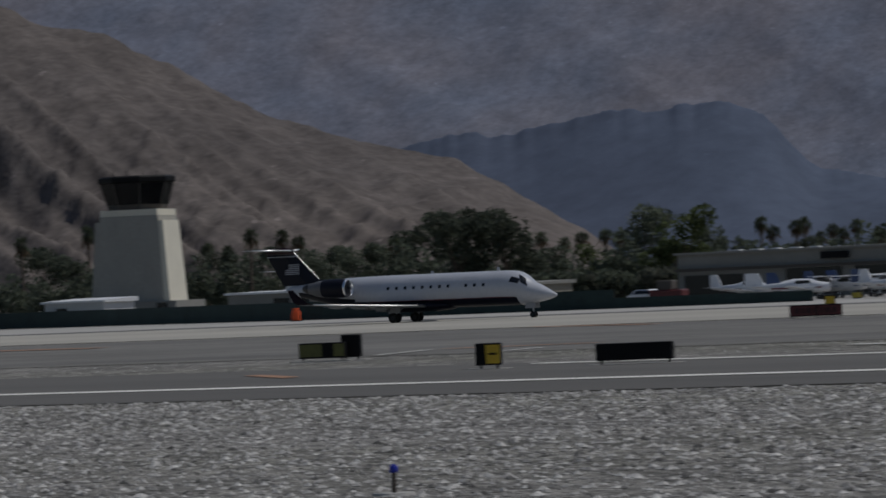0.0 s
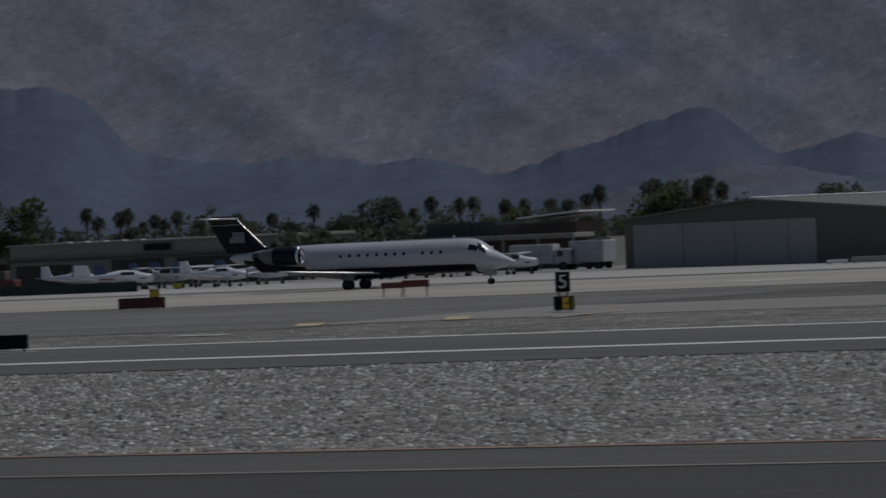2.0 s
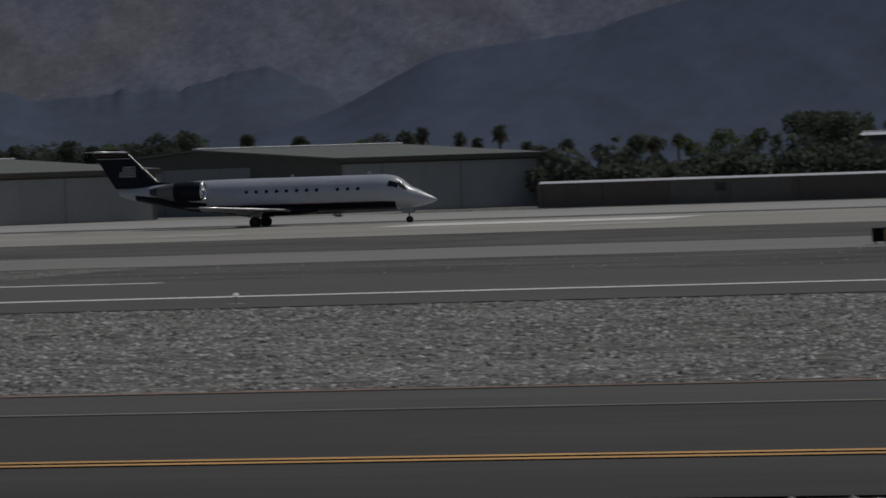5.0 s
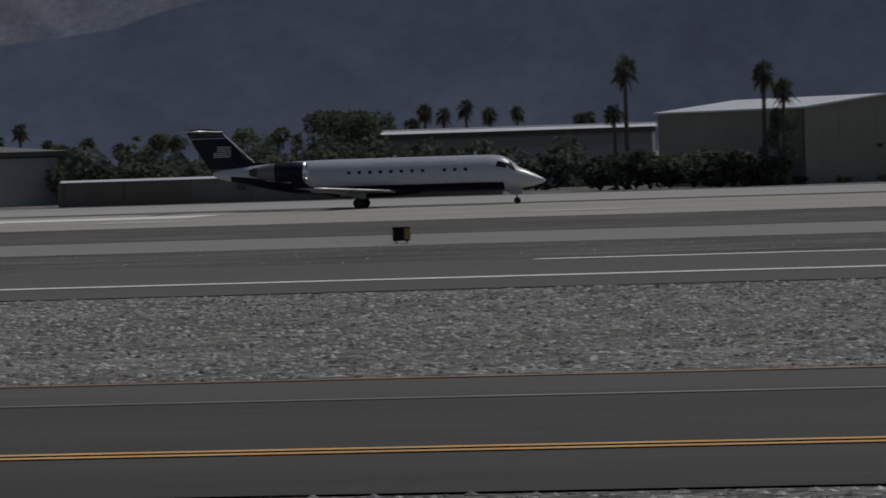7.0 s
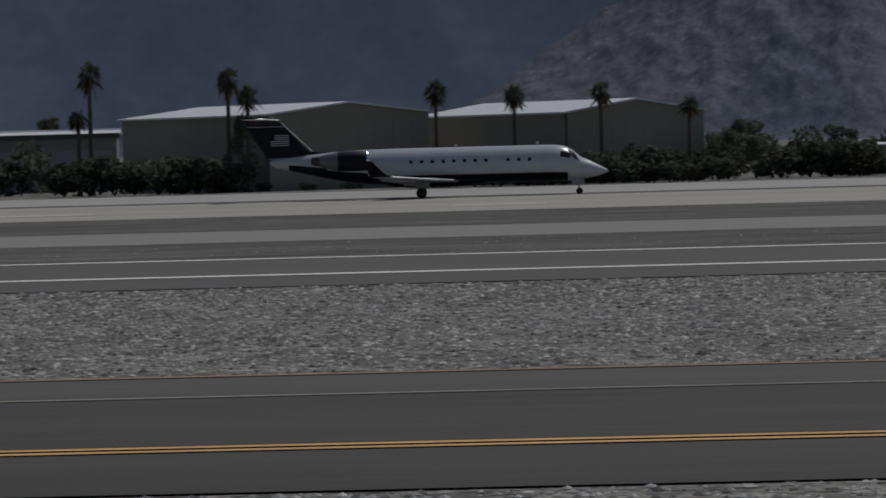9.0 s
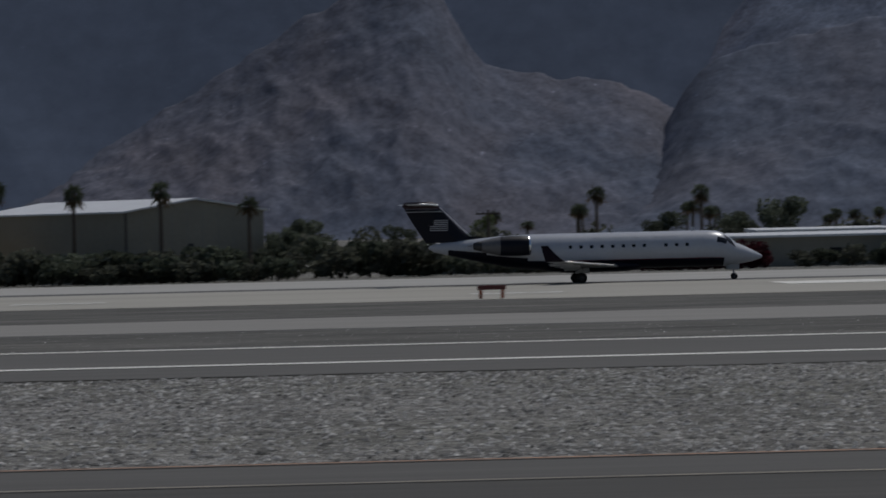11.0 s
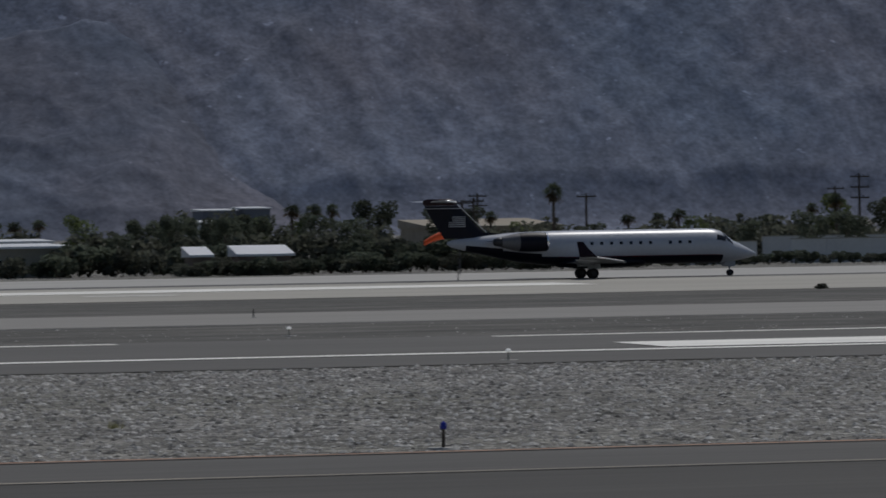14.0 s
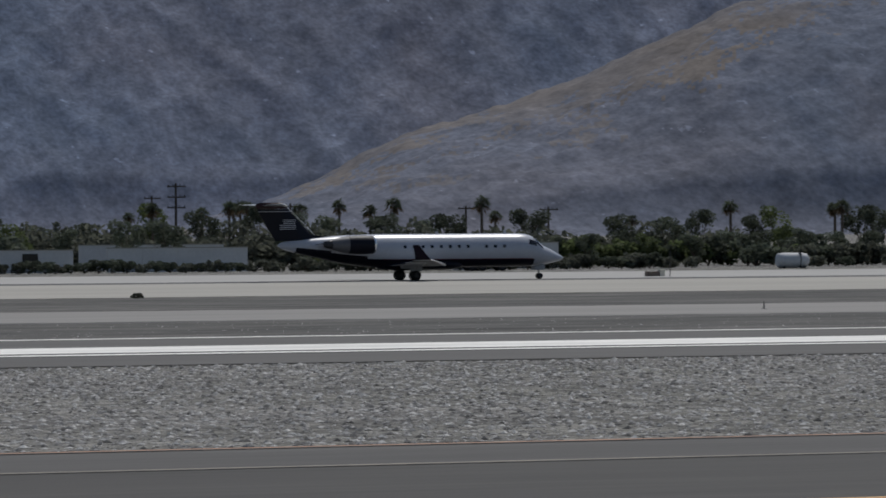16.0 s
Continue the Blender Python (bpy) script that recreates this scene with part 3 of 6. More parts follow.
        loft(bm, [ellipse(x, cz + d, r, r, 28, cy) for x, r, d in ((-17.60, 0.70, 0), (-18.10, 0.62, 0.01), (-18.60, 0.5, 0.02), (-19.0, 0.4, 0.03))], False)
        part("cowl", bm, COWL, nac, "dull grey rear engine cowl", True)
        bm = bmesh.new()
        loft(bm, [ellipse(x, cz + 0.04, r, r, 20, cy) for x, r in ((-18.60, 0.37), (-19.20, 0.35), (-19.60, 0.24))])
        part("exhaust", bm, DARK_METAL, nac, "dark metal exhaust nozzle", True)
        bm = bmesh.new()
        wing_skin(bm, [(-16.10, s * 0.9, 2.9, 3.9, 0.1), (-16.40, s * 1.75, 3.0, 3.3, 0.1)])
        part("pylon", bm, JET_WHITE, jet, "white engine pylon", True)
        # wing: root, break, tip
        bm = bmesh.new()
        wing_skin(bm, [(-7.90, s * 0.3, 1.16, 5.6, 0.11), (-8.90, s * 1.35, 1.2, 4.7, 0.12), (-10.45, s * 4.2, 1.36, 2.75, 0.115), (-12.70, s * 8.0, 1.58, 1.9, 0.11), (-13.70, s * 9.75, 1.68, 1.45, 0.1)], 18)
        wing = part("wing", bm, WING_PAINT, jet, "pale grey swept low wing", True)
        bm = bmesh.new()
        rings = []
        for x, y, z, rx, rz in ((-8.98, 1.4, 1.2, 0.17, 0.1), (-10.5, 4.2, 1.36, 0.14, 0.075), (-12.73, 8.0, 1.58, 0.11, 0.06), (-13.72, 9.75, 1.68, 0.085, 0.05)):
            rings.append([(x + rx * math.cos(2 * math.pi * i / 16), s * y, z + rz * math.sin(2 * math.pi * i / 16)) for i in range(16)])
        loft(bm, rings)
        part("leading_edge", bm, SLAT_METAL, wing, "bare metal leading edge", True)
        bm = bmesh.new()
        wing_skin(bm, [(-12.80, s * 1.7, 1.19, 0.85, 0.08), (-12.95, s * 4.2, 1.33, 0.62, 0.08), (-14.20, s * 7.0, 1.48, 0.5, 0.08)], 10)
        part("flap", bm, JET_WHITE, wing, "white trailing edge flap", True)
        for yy in (2.4, 4.6, 6.6):
            bm = bmesh.new()
            xx = float(np.interp(yy, (1.3, 4.2, 8), (-12.20, -12.50, -14.00)))
            zz = 1.05 + 0.055 * yy
            loft(bm, [ellipse(xx + d, zz, r, r * 1.4, 10, s * yy) for d, r in ((0.7, 0.02), (0.4, 0.09), (-0.4, 0.1), (-1.0, 0.03))])
            part("flap_fairing", bm, AIR_GREY, wing, "", True)
        bm = bmesh.new()
        rings = []
        for x, y, z, c in ((-13.70, 9.75, 1.68, 1.42), (-14.05, 10.15, 1.86, 1.2), (-14.55, 10.35, 2.3, 0.85), (-15.05, 10.5, 2.85, 0.5)):
            rings.append([(x, s * y, z), (x - c * 0.4, s * (y - 0.05), z), (x - c, s * y, z), (x - c * 0.4, s * (y + 0.05), z)])
        loft(bm, rings)
        part("winglet", bm, WINGLET_PAINT, wing, "dark upturned winglet")
        # main gear
        bm = bmesh.new()
        tube(bm, (-11.57, s * 1.58, 0.42), (-11.42, s * 1.75, 1.3), 0.1, 0.13)
        tube(bm, (-11.57, s * 1.35, 0.42), (-11.57, s * 1.82, 0.42), 0.07)
        tube(bm, (-11.52, s * 1.6, 0.75), (-10.82, s * 1.2, 1.25), 0.05)
        tube(bm, (-11.52, s * 1.6, 0.75), (-12.12, s * 1.4, 1.25), 0.05)
        gear = part("main_gear", bm, AIR_GREY, jet, "grey main landing gear leg")
        bm = boxed(-12.07, -11.02, s * 1.75 - 0.03, s * 1.75 + 0.03, 0.72, 1.3, 0.02)
        part("gear_door", bm, AIR_GREY, gear, "grey landing gear door")
        for d in (-0.3, 0.3):
            add_wheel("wheel", jet, -11.60, s * 1.585 + d, 0.385, 0.25)
        bm = boxed(-12.9, -11.9, s * 2.0 - 0.35, s * 2.0 + 0.35, 0.92, 1.12, 0.05)
        part("gear_bay_fairing", bm, AIR_GREY, gear, "grey open gear bay fairing")
        # tailplane
        bm = bmesh.new()
        wing_skin(bm, [(-21.9, 0, 5.98, 2.1, 0.1), (-23.55, s * 3.3, 6.08, 1.15, 0.09)], 14)
        tail = part("tailplane", bm, JET_WHITE, jet, "white swept tailplane on top of the fin", True)
        bm = bmesh.new()
        loft(bm, [[(x + rx * math.cos(2 * math.pi * i / 12), s * y, z + rz * math.sin(2 * math.pi * i / 12)) for i in range(12)] for x, y, z, rx, rz in ((-22.07, 0.25, 5.99, 0.14, 0.08), (-23.6, 3.27, 6.08, 0.09, 0.055))])
        part("leading_edge", bm, SLAT_METAL, tail, "bare metal leading edge", True)
    # belly fairing
    bm = bmesh.new()
    loft(bm, [ellipse(x, 1.22, ry, rz, 24) for x, ry, rz in ((-6.6, 0.3, 0.15), (-7.4, 1.0, 0.36), (-8.5, 1.35, 0.44), (-12.4, 1.35, 0.44), (-13.6, 0.95, 0.34), (-14.6, 0.3, 0.15))])
    part("belly_fairing", bm, AIR_NAVY, jet, "dark navy wing root fairing", True)
    # fin
    bm = bmesh.new()
    rings = []
    for z, lead, trail, thick in ((3.2, -19.2, -22.9, 0.24), (4.2, -20.35, -23.55, 0.21), (5.2, -21.3, -24.15, 0.18), (5.72, -21.78, -24.42, 0.16)):
        c = lead - trail
        rings.append([(lead, 0, z), (lead - 0.08 * c, thick * 0.5, z), (lead - 0.35 * c, thick, z), (trail, 0.02, z), (trail, -0.02, z), (lead - 0.35 * c, -thick, z), (lead - 0.08 * c, -thick * 0.5, z)])
    loft(bm, rings)
    fin = part("fin", bm, AIR_NAVY, jet, "dark navy tail fin with flag of pale stripes")
    bm = bmesh.new()
    rings = []
    for z, lead, trail, thick in ((5.74, -21.8, -24.42, 0.16), (5.95, -21.9, -24.6, 0.2), (6.14, -22.05, -24.5, 0.17), (6.24, -22.5, -24.2, 0.08)):
        c = lead - trail
        rings.append([(lead, 0, z), (lead - 0.15 * c, thick, z), (lead - 0.5 * c, thick, z), (trail, 0.02, z), (trail, -0.02, z), (lead - 0.5 * c, -thick, z), (lead - 0.15 * c, -thick, z)])
    loft(bm, rings)
    part("fin_cap", bm, MAROON, fin, "dark maroon fin cap")
    part("white_band", boxed(-24.3, -21.68, -0.178, 0.178, 5.50, 5.545), JET_WHITE, fin, "white band")
    bm = bmesh.new()
    tube(bm, (-19.1, 0, 3.22), (-21.86, 0, 5.85), 0.024, 0.02, 8)
    part("fin_leading_edge", bm, SLAT_METAL, fin, "bare metal leading edge")
    bm = bmesh.new()
    rings = []
    for x, w, z in ((-17.5, 0.03, 3.44), (-18.3, 0.1, 3.52), (-19.4, 0.16, 3.62), (-20.6, 0.15, 3.68)):
        rings.append([(x, -w, 3.1), (x, -w * 0.6, z), (x, w * 0.6, z), (x, w, 3.1)])
    loft(bm, rings)
    part("dorsal_fillet", bm, AIR_NAVY, fin, "navy dorsal fillet")
    for k in range(6):
        z = 4.86 - k * 0.145
        x0 = -22.6 + (0.30 if k < 3 else 0.0)
        for y in (-0.215, 0.2):
            part("flag_stripe", boxed(x0, -21.25, y, y + 0.015, z - 0.027, z + 0.027), TITLE, fin, "white stripe")
    for y in (-0.215, 0.2):
        part("flag_field", boxed(-22.6, -22.34, y, y + 0.015, 4.47, 4.9), AIR_NAVY, fin, "navy flag field")
    # nose gear
    bm = bmesh.new()
    tube(bm, (0, 0, 0.3), (-0.1, 0, 1.3), 0.06, 0.09)
    tube(bm, (0, -0.2, 0.235), (0, 0.2, 0.235), 0.04)
    tube(bm, (-0.05, 0, 0.7), (-0.7, 0, 1.2), 0.035)
    gear = part("nose_gear", bm, AIR_GREY, jet, "grey nose landing gear leg")
    part("gear_door", boxed(-0.55, 0.35, -0.34, -0.31, 0.72, 1.15, 0.01), AIR_GREY, gear)
    part("gear_door", boxed(-0.55, 0.35, 0.31, 0.34, 0.72, 1.15, 0.01), AIR_GREY, gear)
    for y in (-0.17, 0.17):
        add_wheel("wheel", jet, 0, y, 0.235, 0.13)
    # aerials
    for x, z, hgt in ((-3.0, 3.68, 0.28), (-9.0, 3.68, 0.2)):
        part("antenna", boxed(x - 0.14, x + 0.1, -0.015, 0.015, z - 0.05, z + hgt), JET_WHITE, hull, "small blade antenna")
    return jet


JET = build_jet()
JET_Y = 350.0
# seconds, place of the nose wheel along the runway
ROLL = ((0.0, -224.30), (0.5, -209.04), (1.0, -195.34), (1.5, -182.27), (2.0, -169.17), (2.5, -156.08), (3.0, -144.01), (3.5, -132.02), (4.0, -120.22), (4.5, -108.65), (5.0, -97.22), (5.2, -92.58), (7.5, -42.12), (8.0, -31.10), (8.5, -20.12), (8.7, -15.68), (10.8, 30.74), (11.0, 35.05), (11.5, 46.05), (12.0, 56.98), (12.5, 67.85), (13.0, 78.60), (13.5, 89.39), (14.0, 100.19), (14.5, 110.84), (15.0, 121.35), (15.5, 131.74), (16.0, 142.14))


def motions():
    # the track runs three degrees off the x axis
    walk(JET, [(t, pose(x, JET_Y + x * math.tan(radians(3)), 0.03, 0, 0, 3)) for t, x in ROLL])
    for ob in JET.children:
        if ob.name.startswith("wheel"):
            rows = []
            home = ob.location.copy()
            for k in range(0, 33):
                t = k * 0.5
                rows.append((t, Matrix.Translation(home) @ pose(0, 0, 0, 0, 80 * k, 0)))
            walk(ob, rows)

# ---- building materials ----
BEIGE = surface("beige_metal_wall", (0.3, 0.275, 0.22), 0.7, vary=0.06, scale=0.4, fine=6, bump=0.05, other=(0.27, 0.25, 0.2))
GREYWALL = surface("grey_metal_wall", (0.25, 0.245, 0.225), 0.7, vary=0.06, scale=0.4, fine=6, bump=0.05)
BROWNWALL = surface("brown_block_wall", (0.17, 0.135, 0.11), 0.85, vary=0.12, scale=0.5, fine=6, bump=0.2)
HANGARWALL = surface("dark_olive_metal_wall", (0.115, 0.108, 0.09), 0.7, vary=0.07, scale=0.4, fine=6, bump=0.05)
DUNWALL = surface("dun_block_wall", (0.2, 0.178, 0.15), 0.85, vary=0.12, scale=0.5, fine=6, bump=0.2)
# walls of the far buildings, with distance haze put into the colour
HAZEWALL = surface("haze_tinted_wall", (0.14, 0.158, 0.2), 0.8, vary=0.07, scale=0.4, bump=0.05)
TANWALL = surface("tan_tile_roof", (0.3, 0.26, 0.2), 0.85, vary=0.12, scale=0.6, bump=0.1)
DOORPANEL = surface("pale_hangar_door", (0.3, 0.3, 0.292), 0.6, vary=0.05, scale=0.5, bump=0.05)
DARKPANEL = surface("dark_brown_fascia", (0.08, 0.07, 0.06), 0.7, vary=0.1, scale=0.5, bump=0.05)
ROOF = surface("white_metal_roof", (0.74, 0.74, 0.75), 0.45, vary=0.05, scale=0.3, bump=0.05)
OLIVE_ROOF = surface("olive_metal_roof", (0.15, 0.155, 0.13), 0.6, vary=0.06, scale=0.3, bump=0.05)
WHITEWALL = surface("white_painted_wall", (0.6, 0.6, 0.6), 0.75, vary=0.06, scale=0.4, bump=0.05)
# cream and grey are set apart for the tower's lit and shaded sides
CREAM = surface("cream_concrete", (0.7, 0.66, 0.55), 0.8, vary=0.05, scale=0.3, bump=0.1)
TOWERGREY = surface("grey_concrete", (0.36, 0.345, 0.305), 0.85, vary=0.06, scale=0.3, bump=0.1)
FENCE = surface("dark_green_screen", (0.018, 0.036, 0.034), 0.85, vary=0.2, scale=0.4, bump=0.1)
TEALGLASS = surface("green_tinted_glass", (0.03, 0.055, 0.055), 0.15, vary=0.1, scale=0.6, bump=0.0)
BRICK = surface("red_brown_band", (0.12, 0.085, 0.07), 0.85, vary=0.15, scale=0.8, bump=0.1)
SIGN_YELLOW = surface("yellow_sign_face", (0.72, 0.46, 0.03), 0.5, vary=0.06, bump=0.0)
SIGN_OLIVE = surface("weathered_olive_sign_face", (0.12, 0.12, 0.03), 0.6, vary=0.15, bump=0.0)
SIGN_BROWN = surface("faded_orange_brown_sign_face", (0.3, 0.17, 0.06), 0.6, vary=0.15, bump=0.0)
SIGN_BLACK = surface("black_sign_face", (0.008, 0.008, 0.009), 0.6, gloss=0.15, vary=0.1, bump=0.0)
SIGN_RED = surface("dark_red_sign_face", (0.11, 0.02, 0.02), 0.5, vary=0.1, bump=0.0)
SIGN_MAROON = surface("faded_maroon_lettering", (0.05, 0.012, 0.012), 0.6, vary=0.1, bump=0.0)
TRESTLE = surface("weathered_orange_wood", (0.3, 0.1, 0.055), 0.8, vary=0.25, scale=2, bump=0.2)
SIGN_WHITE = surface("white_sign_lettering", (0.75, 0.75, 0.73), 0.5, vary=0.04, bump=0.0)
ORANGE = surface("orange_fabric", (0.75, 0.1, 0.02), 0.7, vary=0.08, bump=0.1)
BLUELENS = surface("blue_glass_lens", (0.02, 0.03, 0.35), 0.12, vary=0.05, bump=0.0)
CLEARLENS = surface("frosted_white_lens", (0.8, 0.8, 0.82), 0.25, vary=0.03, bump=0.0)
lens_nodes = CLEARLENS.node_tree.nodes["Principled BSDF"]      # glow added so that the backlit lenses look white
lens_nodes.inputs["Emission Color"].default_value = (1.0, 0.97, 0.9, 1)
lens_nodes.inputs["Emission Strength"].default_value = 0.4
WOOD = surface("weathered_pole_wood", (0.07, 0.055, 0.045), 0.9, vary=0.2, scale=1, bump=0.2)
TAILLIGHT = surface("yellow_vehicle_paint", (0.6, 0.45, 0.04), 0.4, vary=0.06, bump=0.0)


def turned(x, y, degrees):
    return pose(x, y, 0, 0, 0, degrees)


def build_hangar(label, x, y, turn, right, left, eave, ridge, wall, roof, gable_right, doors):
    """A gabled shed. Its near corner stands at (x, y); one wall runs right along local x, the other back along local y."""
    h = thing("hangar", label, "hangar", "hangars along the field", turned(x, y, turn))
    t = 0.25
    part("wall", boxed(0, right, 0, t, 0, eave), wall, h)
    part("wall", boxed(0, right, left - t, left, 0, eave), wall, h)
    part("wall", boxed(0, t, t + 0.003, left - t - 0.003, 0, eave), wall, h)
    part("wall", boxed(right - t, right, t + 0.003, left - t - 0.003, 0, eave), wall, h)
    over = 0.35
    if gable_right:          # ridge runs along local y, gables over the x walls
        mid = right / 2
        for yy in (0.02, left - t):
            bm = bmesh.new()
            loft(bm, [[(0, yy, eave), (right, yy, eave), (mid, yy, ridge)], [(0, yy + t - 0.02, eave), (right, yy + t - 0.02, eave), (mid, yy + t - 0.02, ridge)]])
            part("gable", bm, wall, h)
        slope = [((-over, eave - over * (ridge - eave) / mid), (mid, ridge)), ((mid, ridge), (right + over, eave - over * (ridge - eave) / mid))]
        for (xa, za), (xb, zb) in slope:
            bm = bmesh.new()
            loft(bm, [[(xa, yy, za + 0.03), (xb, yy, zb + 0.03), (xb, yy, zb + 0.2), (xa, yy, za + 0.2)] for yy in (-over, left + over)])
            roof_ob = part("roof", bm, roof, h, "bright metal roof slope" if roof is ROOF else "olive metal roof slope")
    else:                    # ridge runs along local x, gables over the y walls
        mid = left / 2
        for xx in (0.02, right - t):
            bm = bmesh.new()
            loft(bm, [[(xx, 0, eave), (xx, left, eave), (xx, mid, ridge)], [(xx + t - 0.02, 0, eave), (xx + t - 0.02, left, eave), (xx + t - 0.02, mid, ridge)]])
            part("gable", bm, wall, h)
        for (ya, za), (yb, zb) in (((-over, eave - 0.05), (mid, ridge)), ((mid, ridge), (left + over, eave - 0.05))):
            bm = bmesh.new()
            loft(bm, [[(xx, ya, za + 0.03), (xx, yb, zb + 0.03), (xx, yb, zb + 0.2), (xx, ya, za + 0.2)] for xx in (-over, right + over)])
            part("roof", bm, roof, h, "metal roof slope")
        part("ridge_cap", boxed(-over - 0.05, right + over + 0.05, mid - 0.35, mid + 0.35, ridge + 0.18, ridge + 0.34, 0.03), ROOF, h, "white ridge cap")
        part("eave_trim", boxed(-over, right + over, -over - 0.12, -over, eave - 0.35, eave + 0.14, 0.02), DARKPANEL, h, "dark eave fascia")
    for side, a, b, top in doors:
        n = max(1, int((b - a) / 4.5))
        w = (b - a) / n
        for i in range(n):
            p, q = a + i * w + 0.03, a + (i + 1) * w - 0.03
            bm = boxed(p, q, -0.1 - 0.06 * (i % 2), -0.01, 0.05, top) if side == "x" else boxed(-0.1 - 0.06 * (i % 2), -0.01, p, q, 0.05, top)
            part("sliding_door", bm, DOORPANEL, h, "pale sliding hangar door")
    return h


def shed(name, label, category, x0, x1, y0, y1, z1, wall, roof, pitch=0.25, openings=(), group=""):
    """A low flat-roofed block with a projecting roof slab and flat dark panels for the openings in its front."""
    h = thing(name, label, category, group, pose((x0 + x1) / 2, y0, 0))
    w, d = (x1 - x0) / 2, y1 - y0
    bm = boxed(-w, w, 0, d, 0, z1)
    part("wall", bm, wall, h)
    bm = bmesh.new()
    loft(bm, [[(xx, -0.35, z1 + 0.003), (xx, d + 0.3, z1 + 0.003), (xx, d + 0.3, z1 + 0.22 + pitch), (xx, -0.35, z1 + 0.22)] for xx in (-w - 0.3, w + 0.3)])
    part("roof", bm, roof, h, "bright flat roof" if roof is ROOF else "")
    # the shade inside each opening is a dark sheet on the wall
    for a, b, za, zb in openings:
        part("opening", boxed(a, b, -0.06, 0.003, za, zb), DARK_GLASS, h, "flat dark panel for a shaded opening")
    return h


def build_tower():
    t = thing("control_tower", "concrete airport control tower with dark glazed cab", "tower", m=turned(-391.2, 499, 20) @ Matrix.Diagonal((0.74, 0.74, 1.02, 1)))

    def slab(name, low, high, z0, z1, mat, label="", cut=0.0):
        bm = bmesh.new()
        loft(bm, [[(x * s, y * s2, z) for x, y in ((-1, -1), (1, -1), (1, 1), (-1, 1))] for z, s, s2 in ((z0, low, low), (z1, high, high))])
        return part(name, bm, mat, t, label)
    slab("shaft", 5.9, 5.1, 0, 12.6, TOWERGREY, "tapered grey concrete shaft")
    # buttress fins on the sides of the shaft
    # sunlight on the right pier is put into its cream colour, shade into grey
    for sx, mat, lab in ((1, CREAM, "corner pier coloured cream for its sunlit side"), (-1, TOWERGREY, "corner pier coloured grey for its shaded side")):
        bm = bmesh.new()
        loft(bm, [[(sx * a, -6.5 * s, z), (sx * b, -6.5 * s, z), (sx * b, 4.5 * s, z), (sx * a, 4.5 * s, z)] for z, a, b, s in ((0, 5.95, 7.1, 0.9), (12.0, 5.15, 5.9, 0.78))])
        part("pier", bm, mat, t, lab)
    slab("collar", 5.0, 5.0, 12.62, 13.4, CREAM, "pale collar under the cab")
    n = 8
    def ring(r, z):
        return [(r * math.cos(math.pi / n + 2 * math.pi * i / n), r * math.sin(math.pi / n + 2 * math.pi * i / n), z) for i in range(n)]
    bm = bmesh.new()
    loft(bm, [ring(4.9, 13.42), ring(5.1, 14.0)])
    cab = part("cab_base", bm, DARKPANEL, t, "dark cab base")
    for i in range(n):
        a0, a1 = math.pi / n + 2 * math.pi * i / n, math.pi / n + 2 * math.pi * (i + 1) / n
        bm = bmesh.new()
        vs = [bm.verts.new((r * math.cos(a), r * math.sin(a), z)) for r, a, z in ((5.1, a0 + 0.02, 14.02), (5.1, a1 - 0.02, 14.02), (6.1, a1 - 0.02, 16.6), (6.1, a0 + 0.02, 16.6))]
        bm.faces.new(vs)
        bmesh.ops.solidify(bm, geom=bm.faces[:], thickness=0.05)
        part("pane", bm, DARK_GLASS, cab, "dark outward-leaning cab pane")
        bm = bmesh.new()
        tube(bm, (5.12 * math.cos(a0), 5.12 * math.sin(a0), 14.0), (6.12 * math.cos(a0), 6.12 * math.sin(a0), 16.6), 0.1, n=6)
        part("mullion", bm, DARKPANEL, cab)
    bm = bmesh.new()
    loft(bm, [ring(6.2, 16.62), ring(6.5, 16.8), ring(6.5, 17.3), ring(6.1, 17.5)])
    part("cab_roof", bm, SIGN_BLACK, t, "dark overhanging cab roof")
    for x, y, h in ((-2, 1, 0.9), (1.5, -1, 0.6), (3, 2, 0.7), (-3.5, -2, 0.5)):
        bm = bmesh.new()
        tube(bm, (x, y, 17.48), (x, y, 17.5 + h), 0.06, n=6)
        part("antenna", bm, DARK_METAL, t, "short roof antenna")
    bm = boxed(-7.6, 8.6, -7.9, 7.9, 0, 2.2)
    part("base_block", bm, GREYWALL, t, "low grey block round the foot")
    part("entrance", boxed(5.2, 7.2, -8.0, -7.903, 0.2, 2.0), DARK_GLASS, t, "dark entrance")
    return t


def build_fence():
    pts = ((-362, 425), (-335, 415), (-306, 399), (-283, 386.5), (-262, 384), (-246, 383), (-226, 383))
    f = thing("screened_fence", "dark green screened airfield fence", "fence")
    for (xa, ya), (xb, yb) in zip(pts, pts[1:]):
        n = 6
        for i in range(n):
            x0, y0 = xa + (xb - xa) * i / n, ya + (yb - ya) * i / n
            x1, y1 = xa + (xb - xa) * (i + 1) / n, ya + (yb - ya) * (i + 1) / n
            top = 1.75 if xb < -230 else 1.0
            bm = bmesh.new()
            loft(bm, [[(x0, y0, 0.08), (x0, y0 + 0.04, 0.08), (x0, y0 + 0.04, top), (x0, y0, top)], [(x1, y1, 0.08), (x1, y1 + 0.04, 0.08), (x1, y1 + 0.04, top), (x1, y1, top)]])
            part("screen", bm, FENCE, f)
            bm = bmesh.new()
            tube(bm, (x0, y0 + 0.08, 0), (x0, y0 + 0.08, top + 0.1), 0.04, n=6)
            part("post", bm, DARK_METAL, f)


